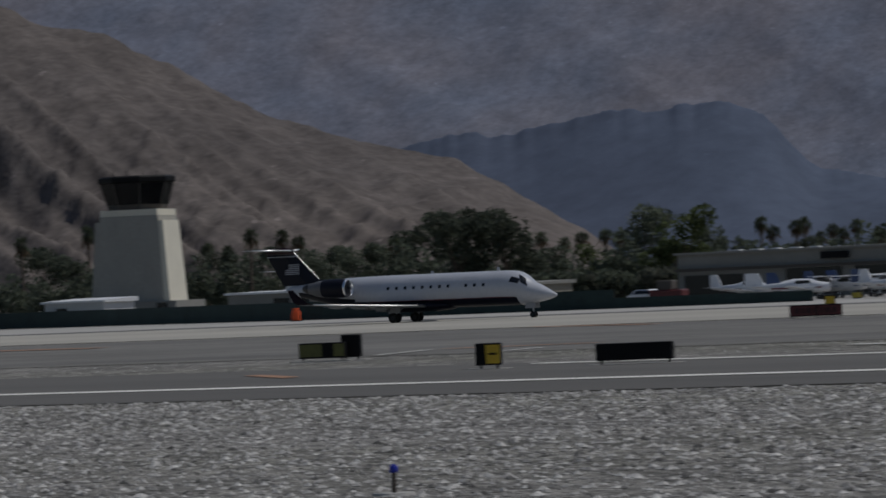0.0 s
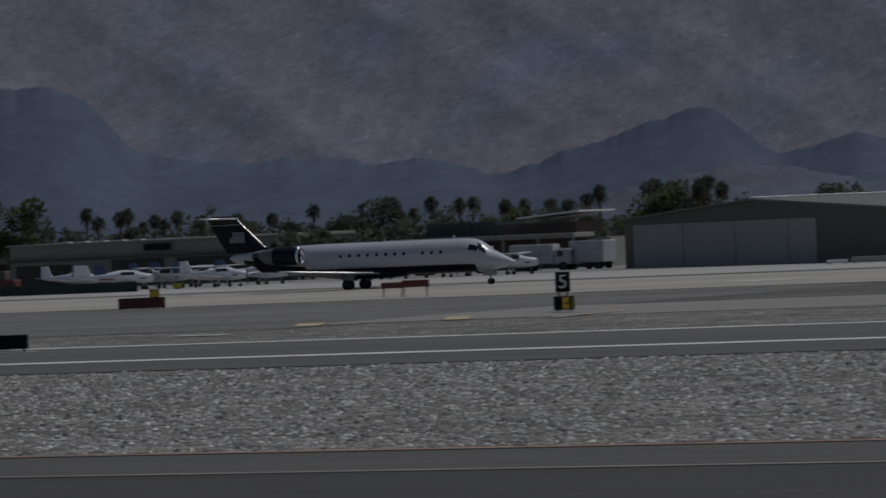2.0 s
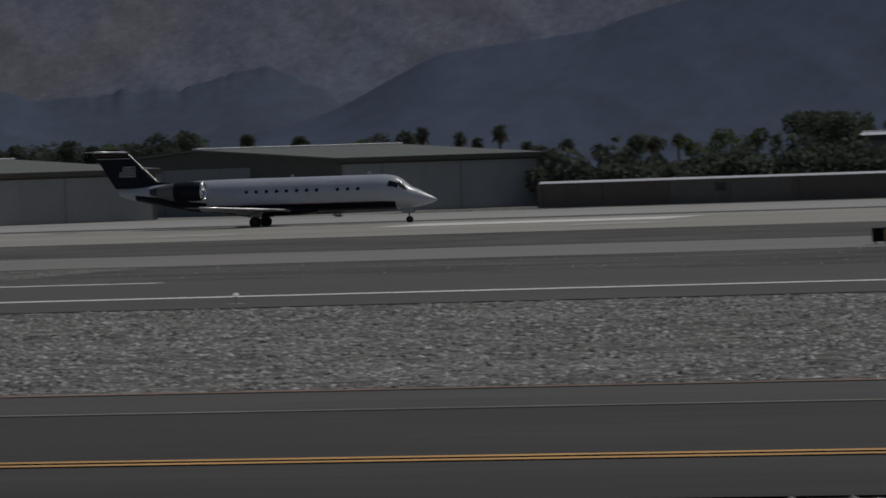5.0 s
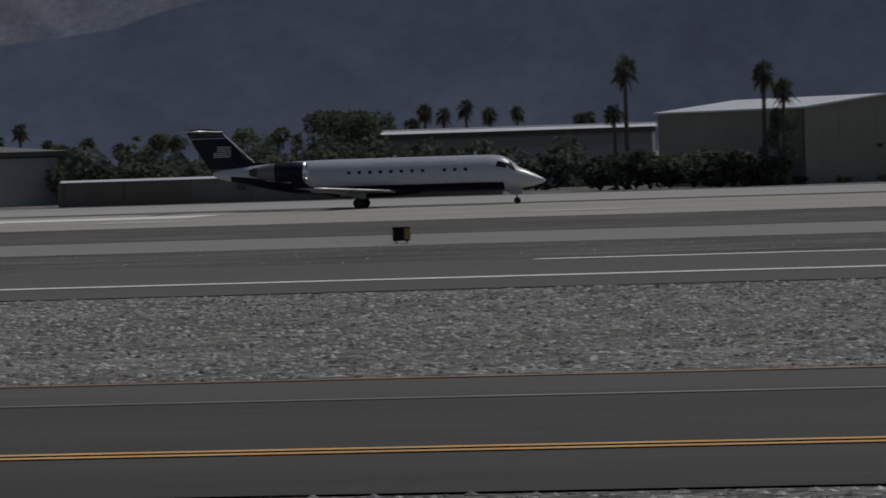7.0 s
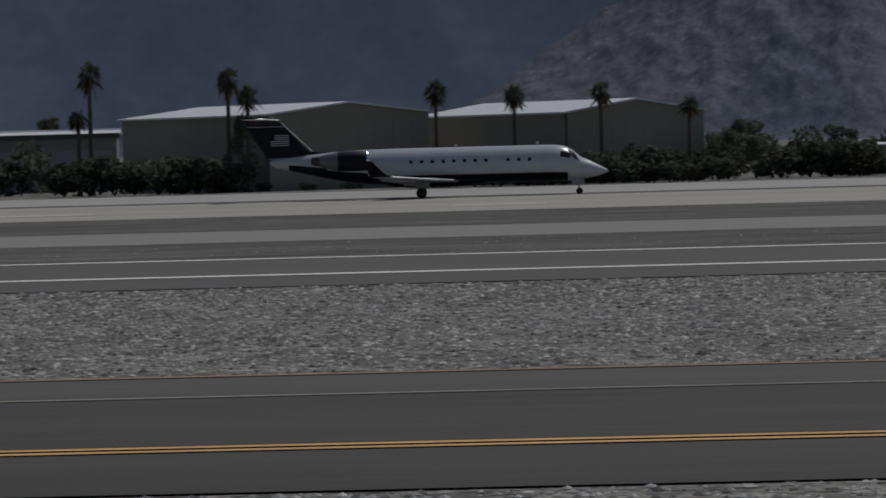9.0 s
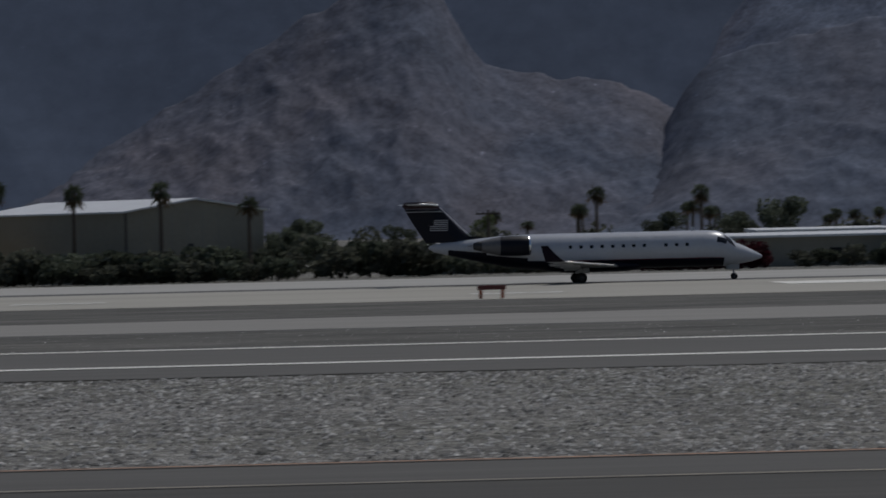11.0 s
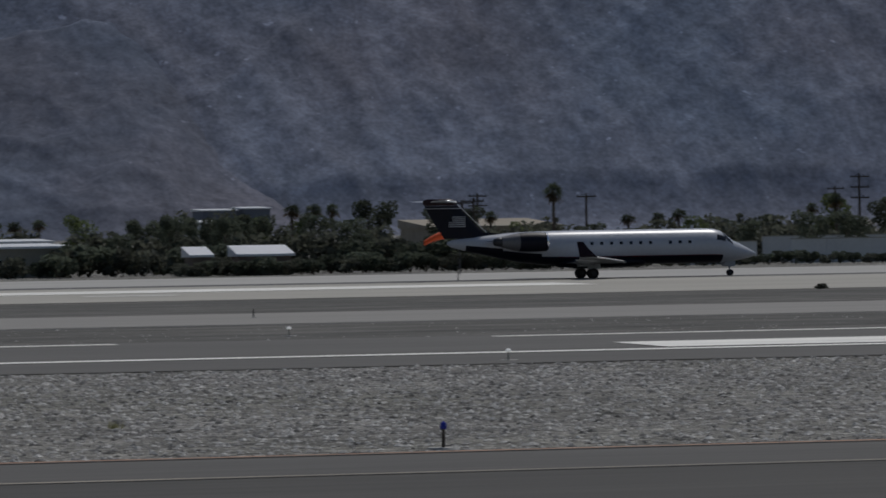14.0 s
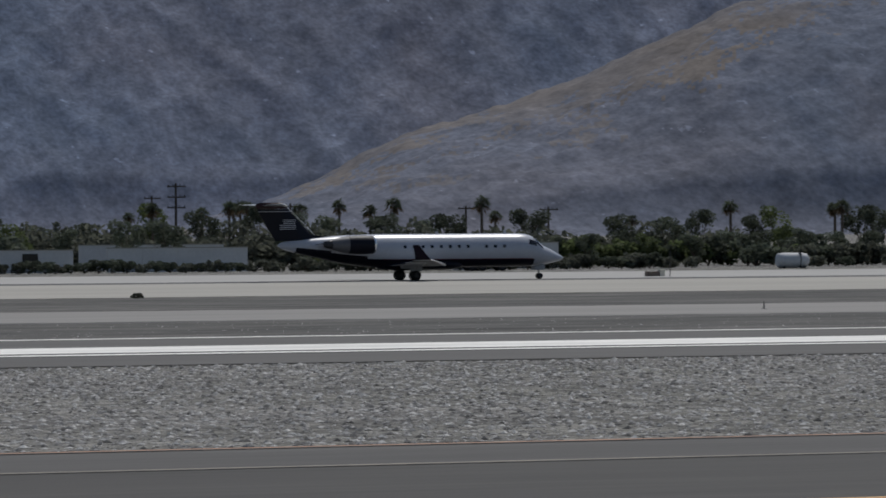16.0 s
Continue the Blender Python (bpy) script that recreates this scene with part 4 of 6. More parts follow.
def build_buildings():
    # rotated gabled hangars: corner towards the field
    build_hangar("olive-roofed grey hangar with pale sliding doors", -159.5, 404, 55, 26.0, 48.4, 4.72, 6.05, HANGARWALL, OLIVE_ROOF, False,
                 (("x", 0.4, 25.4, 4.2), ("y", 13.5, 46.6, 4.2)))
    build_hangar("olive-roofed grey hangar with pale sliding doors", -129, 433, 53, 24.8, 46.5, 5.15, 6.4, HANGARWALL, OLIVE_ROOF, False,
                 (("x", 0.4, 24.2, 4.65), ("y", 14.3, 34, 4.65)))
    for x, y, turn, right, left, eave, ridge in ((-39.5, 432, 36, 17.6, 27, 6.9, 7.9), (-12.3, 433, 36, 15.6, 25, 6.4, 7.5)):
        h = build_hangar("big windowless beige hangar with bright metal roof", x, y, turn, right, left, eave, ridge, BEIGE, ROOF, True, ())
        part("personnel_door", boxed(right * 0.52, right * 0.52 + 1.0, -0.05, -0.01, 0, 2.1), DARKPANEL, h, "small brown door")
        part("wall_lamp", boxed(right * 0.45, right * 0.45 + 0.4, -0.3, -0.01, 3.2, 3.5, 0.03), DARK_METAL, h)
        part("corner_trim", boxed(-0.06, 0.2, -0.06, -0.003, 0, eave), DARKPANEL, h)
        for k in range(1, 9):
            u = right * k / 9
            part("panel_seam", boxed(u - 0.03, u + 0.03, -0.02, -0.003, 0.05, eave - 0.05), GREYWALL, h)
    build_hangar("long grey hangar with bright metal roof behind trees", -86.4, 476, 6, 27.5, 14, 5.75, 6.05, GREYWALL, ROOF, False, (("x", 12, 27, 4.2),))
    # long grey office and shade row by the parked aircraft
    h = shed("office_building", "long grey flat-roofed office building with dark panels for its bays", "building", -279, -245.5, 446, 462, 4.7, GREYWALL, GREYWALL, 0.1,
             ((-16, -9, 0.2, 2.6), (-4, 2.5, 0.2, 2.9), (4, 15, 0.2, 2.9)))
    part("fascia", boxed(-16.9, 16.9, -0.6, -0.36, 3.0, 3.3), DARKPANEL, h, "dark fascia band")
    part("wall_sign", boxed(0.3, 3.6, -0.5, -0.36, 3.75, 4.45, 0.03), SIGN_BLACK, h, "dark wall sign")
    for k in range(5):
        part("roof_vent", boxed(-11 + 2.3 * k, -10 + 2.3 * k, 1, 2, 4.85, 5.05), ROOF, h, "white roof vent")
    # clubhouse with canopy, green glazing and a tilted white roof
    h = thing("clubhouse", "airfield clubhouse with canopy, green glass and tilted white roof", "building", m=pose(-228, 462, 0))
    part("wall", boxed(-12, 11, 4, 14, 0, 3.2), BROWNWALL, h)
    part("canopy", boxed(-12.5, 9.5, -1, 4.2, 3.25, 3.75, 0.05), GREYWALL, h, "thin grey canopy")
    for k in range(6):
        part("column", boxed(-11.5 + 4.1 * k, -11.2 + 4.1 * k, -0.6, -0.3, 0, 3.25), GREYWALL, h)
    for k in range(3):
        part("glazing", boxed(-11 + 2.8 * k, -8.3 + 2.8 * k, 5, 12, 3.78, 5.3), TEALGLASS, h, "green tinted upper glazing")
    part("upper_wall", boxed(-2.4, 7, 5, 12, 3.78, 4.9), BRICK, h, "red-brown upper wall")
    bm = bmesh.new()
    loft(bm, [[(xx, 3.6, z), (xx, 13, z), (xx, 13, z + 0.18), (xx, 3.6, z + 0.18)] for xx, z in ((0.6, 5.4), (8.0, 5.95))])
    part("tilted_roof", bm, ROOF, h, "tilted white roof")
    part("parapet", boxed(9.7, 12.4, 2, 10, 0, 3.1), GREYWALL, h, "grey end block")
    # low wall in front of the hangars
    w = thing("block_wall", "low brown block wall with pale coping", "wall")
    x = -107.0
    k = 0
    while x < -66.5:
        part("panel", boxed(x, min(x + 5.9, -66), 424, 424.3, 0, 2.2), DUNWALL if k in (2, 3, 6) else BROWNWALL, w)
        bm = bmesh.new()
        loft(bm, [[(xx, 423.8, 2.203), (xx, 424.6, 2.203), (xx, 424.6, 2.44), (xx, 424.45, 2.44), (xx, 423.8, 2.25)] for xx in (x - 0.02, min(x + 5.92, -65.98))])
        part("coping", bm, ROOF, w, "pale sloping coping")
        if k % 2 == 0:
            part("pier", boxed(x - 0.25, x + 0.25, 423.86, 423.997, 0, 2.2), BROWNWALL, w)
        x += 5.95
        k += 1
    for x in (-90.5, -71.0):
        part("hatch", boxed(x, x + 0.9, 423.9, 423.99, 1.1, 1.9), DARKPANEL, w, "small dark hatch")
    # low blocks along the far side
    g = "low buildings across the runway"
    shed("low_building", "long low beige building with bright white roof", "building", 14, 39, 448, 462, 2.6, BEIGE, ROOF, 0.15, (), g)
    shed("low_building", "long low beige building with bright white roof", "building", 39.8, 61, 445, 462, 2.75, BEIGE, ROOF, 0.25, ((-9, -8, 0.3, 1.8), (3, 4.2, 0.5, 1.7)), g)
    shed("low_building", "low grey building with flat pale roof", "building", 50.5, 64, 480, 492, 3.2, GREYWALL, ROOF, 0.2, (), g)
    shed("shed", "small shed with sloping bright white roof among bushes", "building", 70.1, 71.8, 429, 433, 1.75, BROWNWALL, ROOF, 0.75, (), g)
    shed("shed", "small shed with sloping bright white roof among bushes", "building", 74.5, 79.3, 429, 433.5, 1.75, BROWNWALL, ROOF, 0.8, (), g)
    shed("low_building", "distant long building with tan roof", "building", 133.6, 151.3, 620, 640, 4.0, TANWALL, TANWALL, 1.0, (), g)
    shed("bungalow", "low brown bungalow with flat roof among trees", "house", 105.9, 113.5, 470, 480, 2.1, BROWNWALL, TANWALL, 0.4, ((-2.5, -1.2, 0.5, 1.7), (1, 2.4, 0.5, 1.7)), g)
    shed("warehouse", "pale distant warehouse with white roof", "building", 105, 113, 640, 655, 5.2, WHITEWALL, ROOF, 0.2, ((-3, -1, 3, 5),), g)
    shed("distant_building", "far low building with thin bright white roof", "building", 149.2, 155.8, 900, 912, 7.9, HAZEWALL, ROOF, 0.3, (), g)
    shed("distant_building", "far low building with thin bright white roof", "building", 157.2, 162.4, 900, 912, 8.2, HAZEWALL, ROOF, 0.3, (), g)
    for a, b, y, z in ((122.3, 130.3, 452, 2.2), (133.8, 148.4, 452, 2.35), (136.1, 151.7, 470, 2.6), (166.5, 172.2, 442, 1.7), (176.4, 182.3, 453, 2.6)):
        w = thing("boundary_wall", "plain pale grey boundary wall above a hedge", "wall", "pale boundary walls", pose((a + b) / 2, y, 0))
        half = (b - a) / 2
        n = max(2, int((b - a) / 3))
        for i in range(n):
            u0, u1 = -half + 2 * half * i / n, -half + 2 * half * (i + 1) / n
            part("panel", boxed(u0 + 0.01, u1 - 0.01, 0, 0.2, 0, z), WHITEWALL, w)
        part("coping", boxed(-half - 0.05, half + 0.05, -0.06, 0.26, z + 0.003, z + 0.1), TOWERGREY, w)
        if a < 123:
            part("opening", boxed(-1.2, 0.4, -0.04, -0.003, 0.9, 1.9), DARK_GLASS, w, "flat dark panel for a shaded opening")
    shed("hut", "small white hut behind the fence", "building", -341, -333, 420, 425, 2.5, WHITEWALL, ROOF, 0.25, ((-2.5, -1, 0.6, 2),))
    shed("hut", "low grey hut with pale flat roof", "building", -326, -314, 432, 438, 2.6, GREYWALL, ROOF, 0.1, ((0, 2, 0.5, 2.1), (3.5, 4.6, 0.5, 2.1)))
    shed("low_building", "long low pale building behind the fence", "building", -310, -288, 432, 440, 2.4, BEIGE, GREYWALL, 0.15, ((-10.5, -7, 0.3, 2.3),))


build_tower()
build_fence()
build_buildings()


# ---- signs, lights and posts of the airfield ----
def bars(parent, x0, x1, y, z, h, gaps, mat, s=1):
    """Unreadable writing as plain bars."""
    x = x0
    k = 0
    while x < x1 - 0.05:
        w = gaps[k % len(gaps)]
        part("letter_bar", boxed(x, min(x + w, x1), y - 0.012, y, z - h / 2, z + h / 2), mat, parent)
        x += w + 0.1
        k += 1


def sign(label, x, y, turn, width, height, depth, face, body, split=(), group="airfield guidance signs", legs=0.15, marks=None):
    s = thing("guidance_sign", label, "sign", group, turned(x, y, turn))
    w = width / 2
    part("housing", boxed(-w, w, -depth / 2, depth / 2, legs, legs + height, 0.02), body, s)
    for a, b, mat in split or ((-1, 1, face),):
        part("face_panel", boxed(a * w + 0.03, b * w - 0.03, -depth / 2 - 0.02, -depth / 2 - 0.003, legs + 0.06, legs + height - 0.06), mat, s)
    n = max(2, int(width / 0.9))
    for i in range(n):
        u = -w + 0.15 + (width - 0.3) * i / (n - 1)
        bm = bmesh.new()
        tube(bm, (u, 0, 0), (u, 0, legs), 0.04, n=6)
        part("leg", bm, DARK_METAL, s)
    part("base_slab", boxed(-w - 0.3, w + 0.3, -0.5, 0.5, 0.003, 0.04), PALER, s, "pale concrete base slab")
    if marks:
        bars(s, -w * 0.8, w * 0.8, -depth / 2 - 0.022, legs + height / 2, height * 0.45, (0.28, 0.16, 0.34), marks)
    return s


def numeral(parent, text, size, x, y, z, material):
    """Lettering from the built-in font, made into a mesh."""
    cu = bpy.data.curves.new("numeral", "FONT")
    cu.body, cu.size, cu.extrude = text, size, 0.008
    cu.align_x, cu.align_y = "CENTER", "CENTER"
    tmp = bpy.data.objects.new("numeral", cu)
    scene.collection.objects.link(tmp)
    data = bpy.data.meshes.new_from_object(tmp.evaluated_get(bpy.context.evaluated_depsgraph_get()))
    bpy.data.objects.remove(tmp)
    data.materials.append(material)
    ob = new("numeral", data)
    ob.parent = parent
    ob.matrix_basis = pose(x, y, z, 90, 0, 0)
    return tagged(ob, "white numeral")


def build_signs():
    sign("long weathered olive and black guidance sign on gravel", -135.0, 190.3, 22, 1.9, 0.62, 0.35, SIGN_OLIVE, SIGN_BLACK, ((-1, 0.05, SIGN_OLIVE), (0.05, 0.5, SIGN_BLACK), (0.5, 1, SIGN_OLIVE)))
    sign("dark sign standing behind the olive one", -134.2, 191.2, 22, 0.82, 0.9, 0.3, SIGN_BLACK, SIGN_BLACK)
    s = sign("small black and yellow guidance sign", -111.2, 167.5, 26, 0.86, 0.74, 0.45, SIGN_YELLOW, SIGN_BLACK, ((-1, -0.28, SIGN_BLACK), (-0.24, 1, SIGN_YELLOW)))
    part("letter_bar", boxed(0.02, 0.3, -0.262, -0.247, 0.5, 0.56), SIGN_BLACK, s)
    sign("long plain black sign back on gravel", -106.1, 168.6, 20, 2.6, 0.58, 0.35, SIGN_BLACK, SIGN_BLACK)
    sign("long dark red mandatory sign beside the runway", -159.9, 271.5, 25, 3.0, 0.66, 0.35, SIGN_RED, SIGN_BLACK, ((-1, 0.03, SIGN_RED), (0.06, 1, SIGN_RED)), marks=SIGN_MAROON)
    sign("yellow marker board behind the red sign", -160.4, 274, 20, 0.6, 0.55, 0.25, SIGN_YELLOW, SIGN_BLACK, legs=0.75)
    sign("dark red sign on tall thin legs", -150.0, 287.5, 25, 1.5, 0.4, 0.2, SIGN_RED, SIGN_RED, legs=0.62)
    sign("dark red sign on tall thin legs", -147.0, 285, 25, 1.8, 0.45, 0.2, SIGN_RED, SIGN_RED, legs=0.7)
    s = sign("black distance sign with white number five", -104.2, 217.5, 25, 0.72, 1.0, 0.3, SIGN_BLACK, SIGN_BLACK, legs=0.95)
    numeral(s, "5", 0.95, 0, -0.185, 1.44, SIGN_WHITE)
    s = sign("small black and yellow guidance sign", -102.6, 214.2, 30, 0.98, 0.66, 0.5, SIGN_YELLOW, SIGN_BLACK, ((-1, -0.3, SIGN_BLACK), (-0.26, 0.5, SIGN_YELLOW), (0.54, 1, SIGN_OLIVE)))
    part("letter_bar", boxed(0.0, 0.2, -0.287, -0.272, 0.44, 0.5), SIGN_BLACK, s)
    sign("small brown and black sign seen edge on", -37.4, 210.2, 12, 0.78, 0.62, 0.4, SIGN_OLIVE, SIGN_BLACK, ((-1, 0.2, SIGN_BLACK), (0.24, 1, SIGN_BROWN)))
    # red and white trestle
    s = thing("barricade", "low orange-red trestle on pale legs", "barricade", m=turned(13.7, 283.4, -4))
    part("board", boxed(-0.85, 0.85, -0.12, 0.12, 0.55, 0.82, 0.02), SIGN_RED, s, "dark red cross board")
    for u in (-0.65, 0.65):
        part("leg", boxed(u - 0.1, u + 0.1, -0.3, 0.3, 0.0, 0.548, 0.02), TRESTLE, s, "weathered orange leg")
    # orange marker by the fence
    s = thing("marker", "orange upright marker in front of the fence", "marker", m=pose(-281.5, 384.3, 0))
    part("body", boxed(-0.4, 0.4, -0.2, 0.2, 0.1, 0.95, 0.05), ORANGE, s)
    part("top", boxed(-0.25, 0.25, -0.15, 0.15, 0.953, 1.25, 0.04), ORANGE, s)
    part("foot", boxed(-0.5, 0.5, -0.3, 0.3, 0, 0.097), SIGN_BLACK, s)


def build_light(name, label, x, y, height, lens, stem, group):
    s = thing(name, label, "light", group, pose(x, y, 0))
    bm = bmesh.new()
    tube(bm, (0, 0, 0.03), (0, 0, height * 0.72), 0.035, 0.03, 10)
    part("stem", bm, stem, s)
    bm = bmesh.new()
    r = 0.06 if lens is BLUELENS else 0.08
    loft(bm, [[(k * r * math.cos(2 * math.pi * i / 12), k * r * math.sin(2 * math.pi * i / 12), z) for i in range(12)] for k, z in ((1.0, height * 0.723), (1.1, height * 0.8), (1.0, height * 0.92), (0.55, height * 0.98), (0.15, height))])
    part("lens", bm, lens, s, "blue glass lens" if lens is BLUELENS else "frosted clear lens", True)
    bm = bmesh.new()
    tube(bm, (0, 0, 0.002), (0, 0, 0.035), 0.32, 0.3, 14)
    part("base", bm, PALER, s, "pale concrete base")
    return s


def build_lights():
    for x, y, h in ((-60.3, 91.0, 0.44), (18.9, 86.9, 0.52), (34.6, 58.5, 0.52)):
        build_light("taxiway_light", "blue taxiway edge light on a thin brown stem", x, y, h, BLUELENS, WOOD, "taxiway edge lights")
    for x, y in ((-46.2, 143.3), (33.1, 142.6), (33.5, 182.0)):
        build_light("runway_light", "frosted white runway edge light on a short stem", x, y, 0.38, CLEARLENS, TOWERGREY, "runway edge lights")
    for x, y, h in ((79.1, 357.5, 0.7), (39.1, 221.6, 0.42), (98.2, 216.6, 0.42), (156.6, 364.3, 2.2)):
        s = thing("post", "thin dark marker post beside the runway", "post", "marker posts", pose(x, y, 0))
        bm = bmesh.new()
        tube(bm, (0, 0, 0), (0, 0, h), 0.035, 0.03, 8)
        part("shaft", bm, DARK_METAL, s)
        bm = bmesh.new()
        tube(bm, (0, 0, 0.0), (0, 0, 0.05), 0.16, 0.15, 10)
        part("foot", bm, PALER, s)
    s = thing("utility_box", "low tan utility box on legs beside the runway", "box", m=pose(155.9, 366, 0))
    part("cabinet", boxed(-0.75, 0.4, -0.3, 0.3, 0.0, 0.45, 0.02), BROWNWALL, s)
    part("hood", boxed(0.403, 0.85, -0.3, 0.3, 0.0, 0.62, 0.02), CREAM, s)
    s = thing("tank", "white rounded water tank beyond the hedge", "tank", m=pose(196.7, 427, 0))
    bm = bmesh.new()
    rings = []
    for x, r in ((-1.65, 0.55), (-1.55, 0.7), (-0.9, 0.75), (0.9, 0.75), (1.45, 0.66), (1.68, 0.4)):
        rings.append([(x, r * math.cos(2 * math.pi * i / 20), 0.78 + r * math.sin(2 * math.pi * i / 20)) for i in range(20)])
    loft(bm, rings)
    part("shell", bm, WHITEWALL, s, "white rounded shell", True)
    part("band", boxed(0.55, 0.62, -0.78, 0.78, 0.03, 1.56), DARK_METAL, s)
    for x in (-1.1, 1.1):
        part("cradle", boxed(x - 0.1, x + 0.1, -0.6, 0.6, 0, 0.2), DARK_METAL, s)
    # windsock
    s = thing("windsock", "orange windsock on a pole in front of bushes", "windsock", m=pose(88.7, 400, 0))
    bm = bmesh.new()
    tube(bm, (0, 0, 0), (0, 0, 4.0), 0.06, 0.045, 8)
    part("pole", bm, DARK_METAL, s)
    bm = bmesh.new()
    rings = []
    for i in range(9):
        u = i / 8
        c = Vector((-0.1 - 3.0 * u, 0, 3.55 + 0.1 * math.sin(u * 2.2) - 0.85 * u * u))
        r = 0.46 - 0.24 * u
        rings.append([(c.x, r * math.cos(2 * math.pi * k / 12), c.z + r * math.sin(2 * math.pi * k / 12)) for k in range(12)])
    loft(bm, rings, False)
    part("sock", bm, ORANGE, s, "orange fabric sock", True)
    bm = bmesh.new()
    tube(bm, (-0.12, 0, 3.1), (-0.08, 0, 3.1), 0.03, n=6)
    for k in range(12):
        a, b = 2 * math.pi * k / 12, 2 * math.pi * (k + 1) / 12
        tube(bm, (-0.1, 0.47 * math.cos(a), 3.55 + 0.47 * math.sin(a)), (-0.1, 0.47 * math.cos(b), 3.55 + 0.47 * math.sin(b)), 0.02, n=5)
    part("hoop", bm, DARK_METAL, s)


def build_pole(x, y, height, arms):
    s = thing("utility_pole", "weathered wooden utility pole with cross arms", "pole", "utility poles", turned(x, y, random.uniform(-20, 20)))
    bm = bmesh.new()
    tube(bm, (0, 0, 0), (0, 0, height), 0.2, 0.13, 8)
    part("shaft", bm, WOOD, s)
    for k in range(arms):
        z = height - 0.4 - 1.3 * k
        part("cross_arm", boxed(-1.3, 1.3, -0.22, -0.1, z - 0.08, z + 0.08), WOOD, s)
        for u in (-1.15, -0.5, 0.5, 1.15):
            bm = bmesh.new()
            tube(bm, (u, -0.16, z + 0.083), (u, -0.16, z + 0.3), 0.06, 0.04, 6)
            part("insulator", bm, DARK_METAL, s)


build_signs()
build_lights()

# ---- small aircraft and vehicles on the apron ----
TRUCK_WHITE = surface("dusty_white_truck_paint", (0.4, 0.4, 0.42), 0.5, vary=0.15, scale=0.8, bump=0.0)


def build_light_plane(high, stripe):
    p = thing("light_airplane", "white %s-wing light airplane with coloured stripe parked on the apron" % ("high" if high else "low"), "airplane", "parked light airplanes")
    bm = bmesh.new()
    loft(bm, [ellipse(x, z, ry, rz, 16) for x, z, ry, rz in ((2.2, 1.15, 0.15, 0.16), (2.05, 1.15, 0.36, 0.36), (1.0, 1.2, 0.5, 0.5), (0.3, 1.3, 0.56, 0.64), (-0.9, 1.32, 0.54, 0.62), (-2.2, 1.28, 0.36, 0.4), (-4.6, 1.32, 0.12, 0.16), (-5.2, 1.34, 0.03, 0.06))])
    body = part("fuselage", bm, AIR_WHITE, p, "white fuselage", True)
    for s in (-1, 1):
        part("window", boxed(-0.95, 0.45, s * 0.5 - 0.05, s * 0.5 + 0.05, 1.5, 1.8, 0.04), DARK_GLASS, body, "dark cabin window")
        part("stripe", boxed(-3.2, 1.5, s * 0.47 - 0.02, s * 0.47 + 0.02, 1.08, 1.2), stripe, body, "coloured stripe")
        bm = bmesh.new()
        wz = 1.98 if high else 0.92
        wing_skin(bm, [(0.5, s * 0.0, wz, 1.6, 0.13), (0.35, s * 5.2, wz + (0.1 if high else 0.4), 1.15, 0.12)], 12)
        part("wing", bm, AIR_WHITE, p, "", True)
        bm = bmesh.new()
        wing_skin(bm, [(-4.1, 0, 1.4, 1.0, 0.1), (-4.3, s * 1.7, 1.42, 0.7, 0.1)], 10)
        part("tailplane", bm, AIR_WHITE, p, "", True)
        bm = bmesh.new()
        tube(bm, (-0.5, s * 0.4, 0.9), (-0.55, s * 1.15, 0.25), 0.045, n=6)
        if high:
            tube(bm, (0.1, s * 0.5, 1.0), (-0.1, s * 2.6, 2.0), 0.04, n=6)
        part("strut", bm, AIR_WHITE, p)
        add_wheel("wheel", p, -0.55, s * 1.2, 0.22, 0.16)
    add_wheel("wheel", p, 1.5, 0, 0.18, 0.14)
    bm = bmesh.new()
    tube(bm, (1.5, 0, 0.2), (1.45, 0, 0.9), 0.04, n=6)
    part("nose_strut", bm, AIR_GREY, p)
    bm = bmesh.new()
    loft(bm, [[(a, -0.05, z), (a - c, -0.01, z), (a - c, 0.01, z), (a, 0.05, z)] for a, c, z in ((-3.9, 1.5, 1.4), (-4.5, 0.85, 2.6))])
    part("fin", bm, AIR_WHITE if not high else stripe, p, "tail fin")
    bm = bmesh.new()
    loft(bm, [ellipse(x, 1.15, r, r, 12) for x, r in ((2.2, 0.16), (2.4, 0.1), (2.5, 0.02))])
    part("spinner", bm, AIR_GREY, p, "", True)
    part("propeller", boxed(2.3, 2.34, -0.08, 0.08, 0.2, 2.1, 0.01), DARK_METAL, p, "dark propeller")
    return p


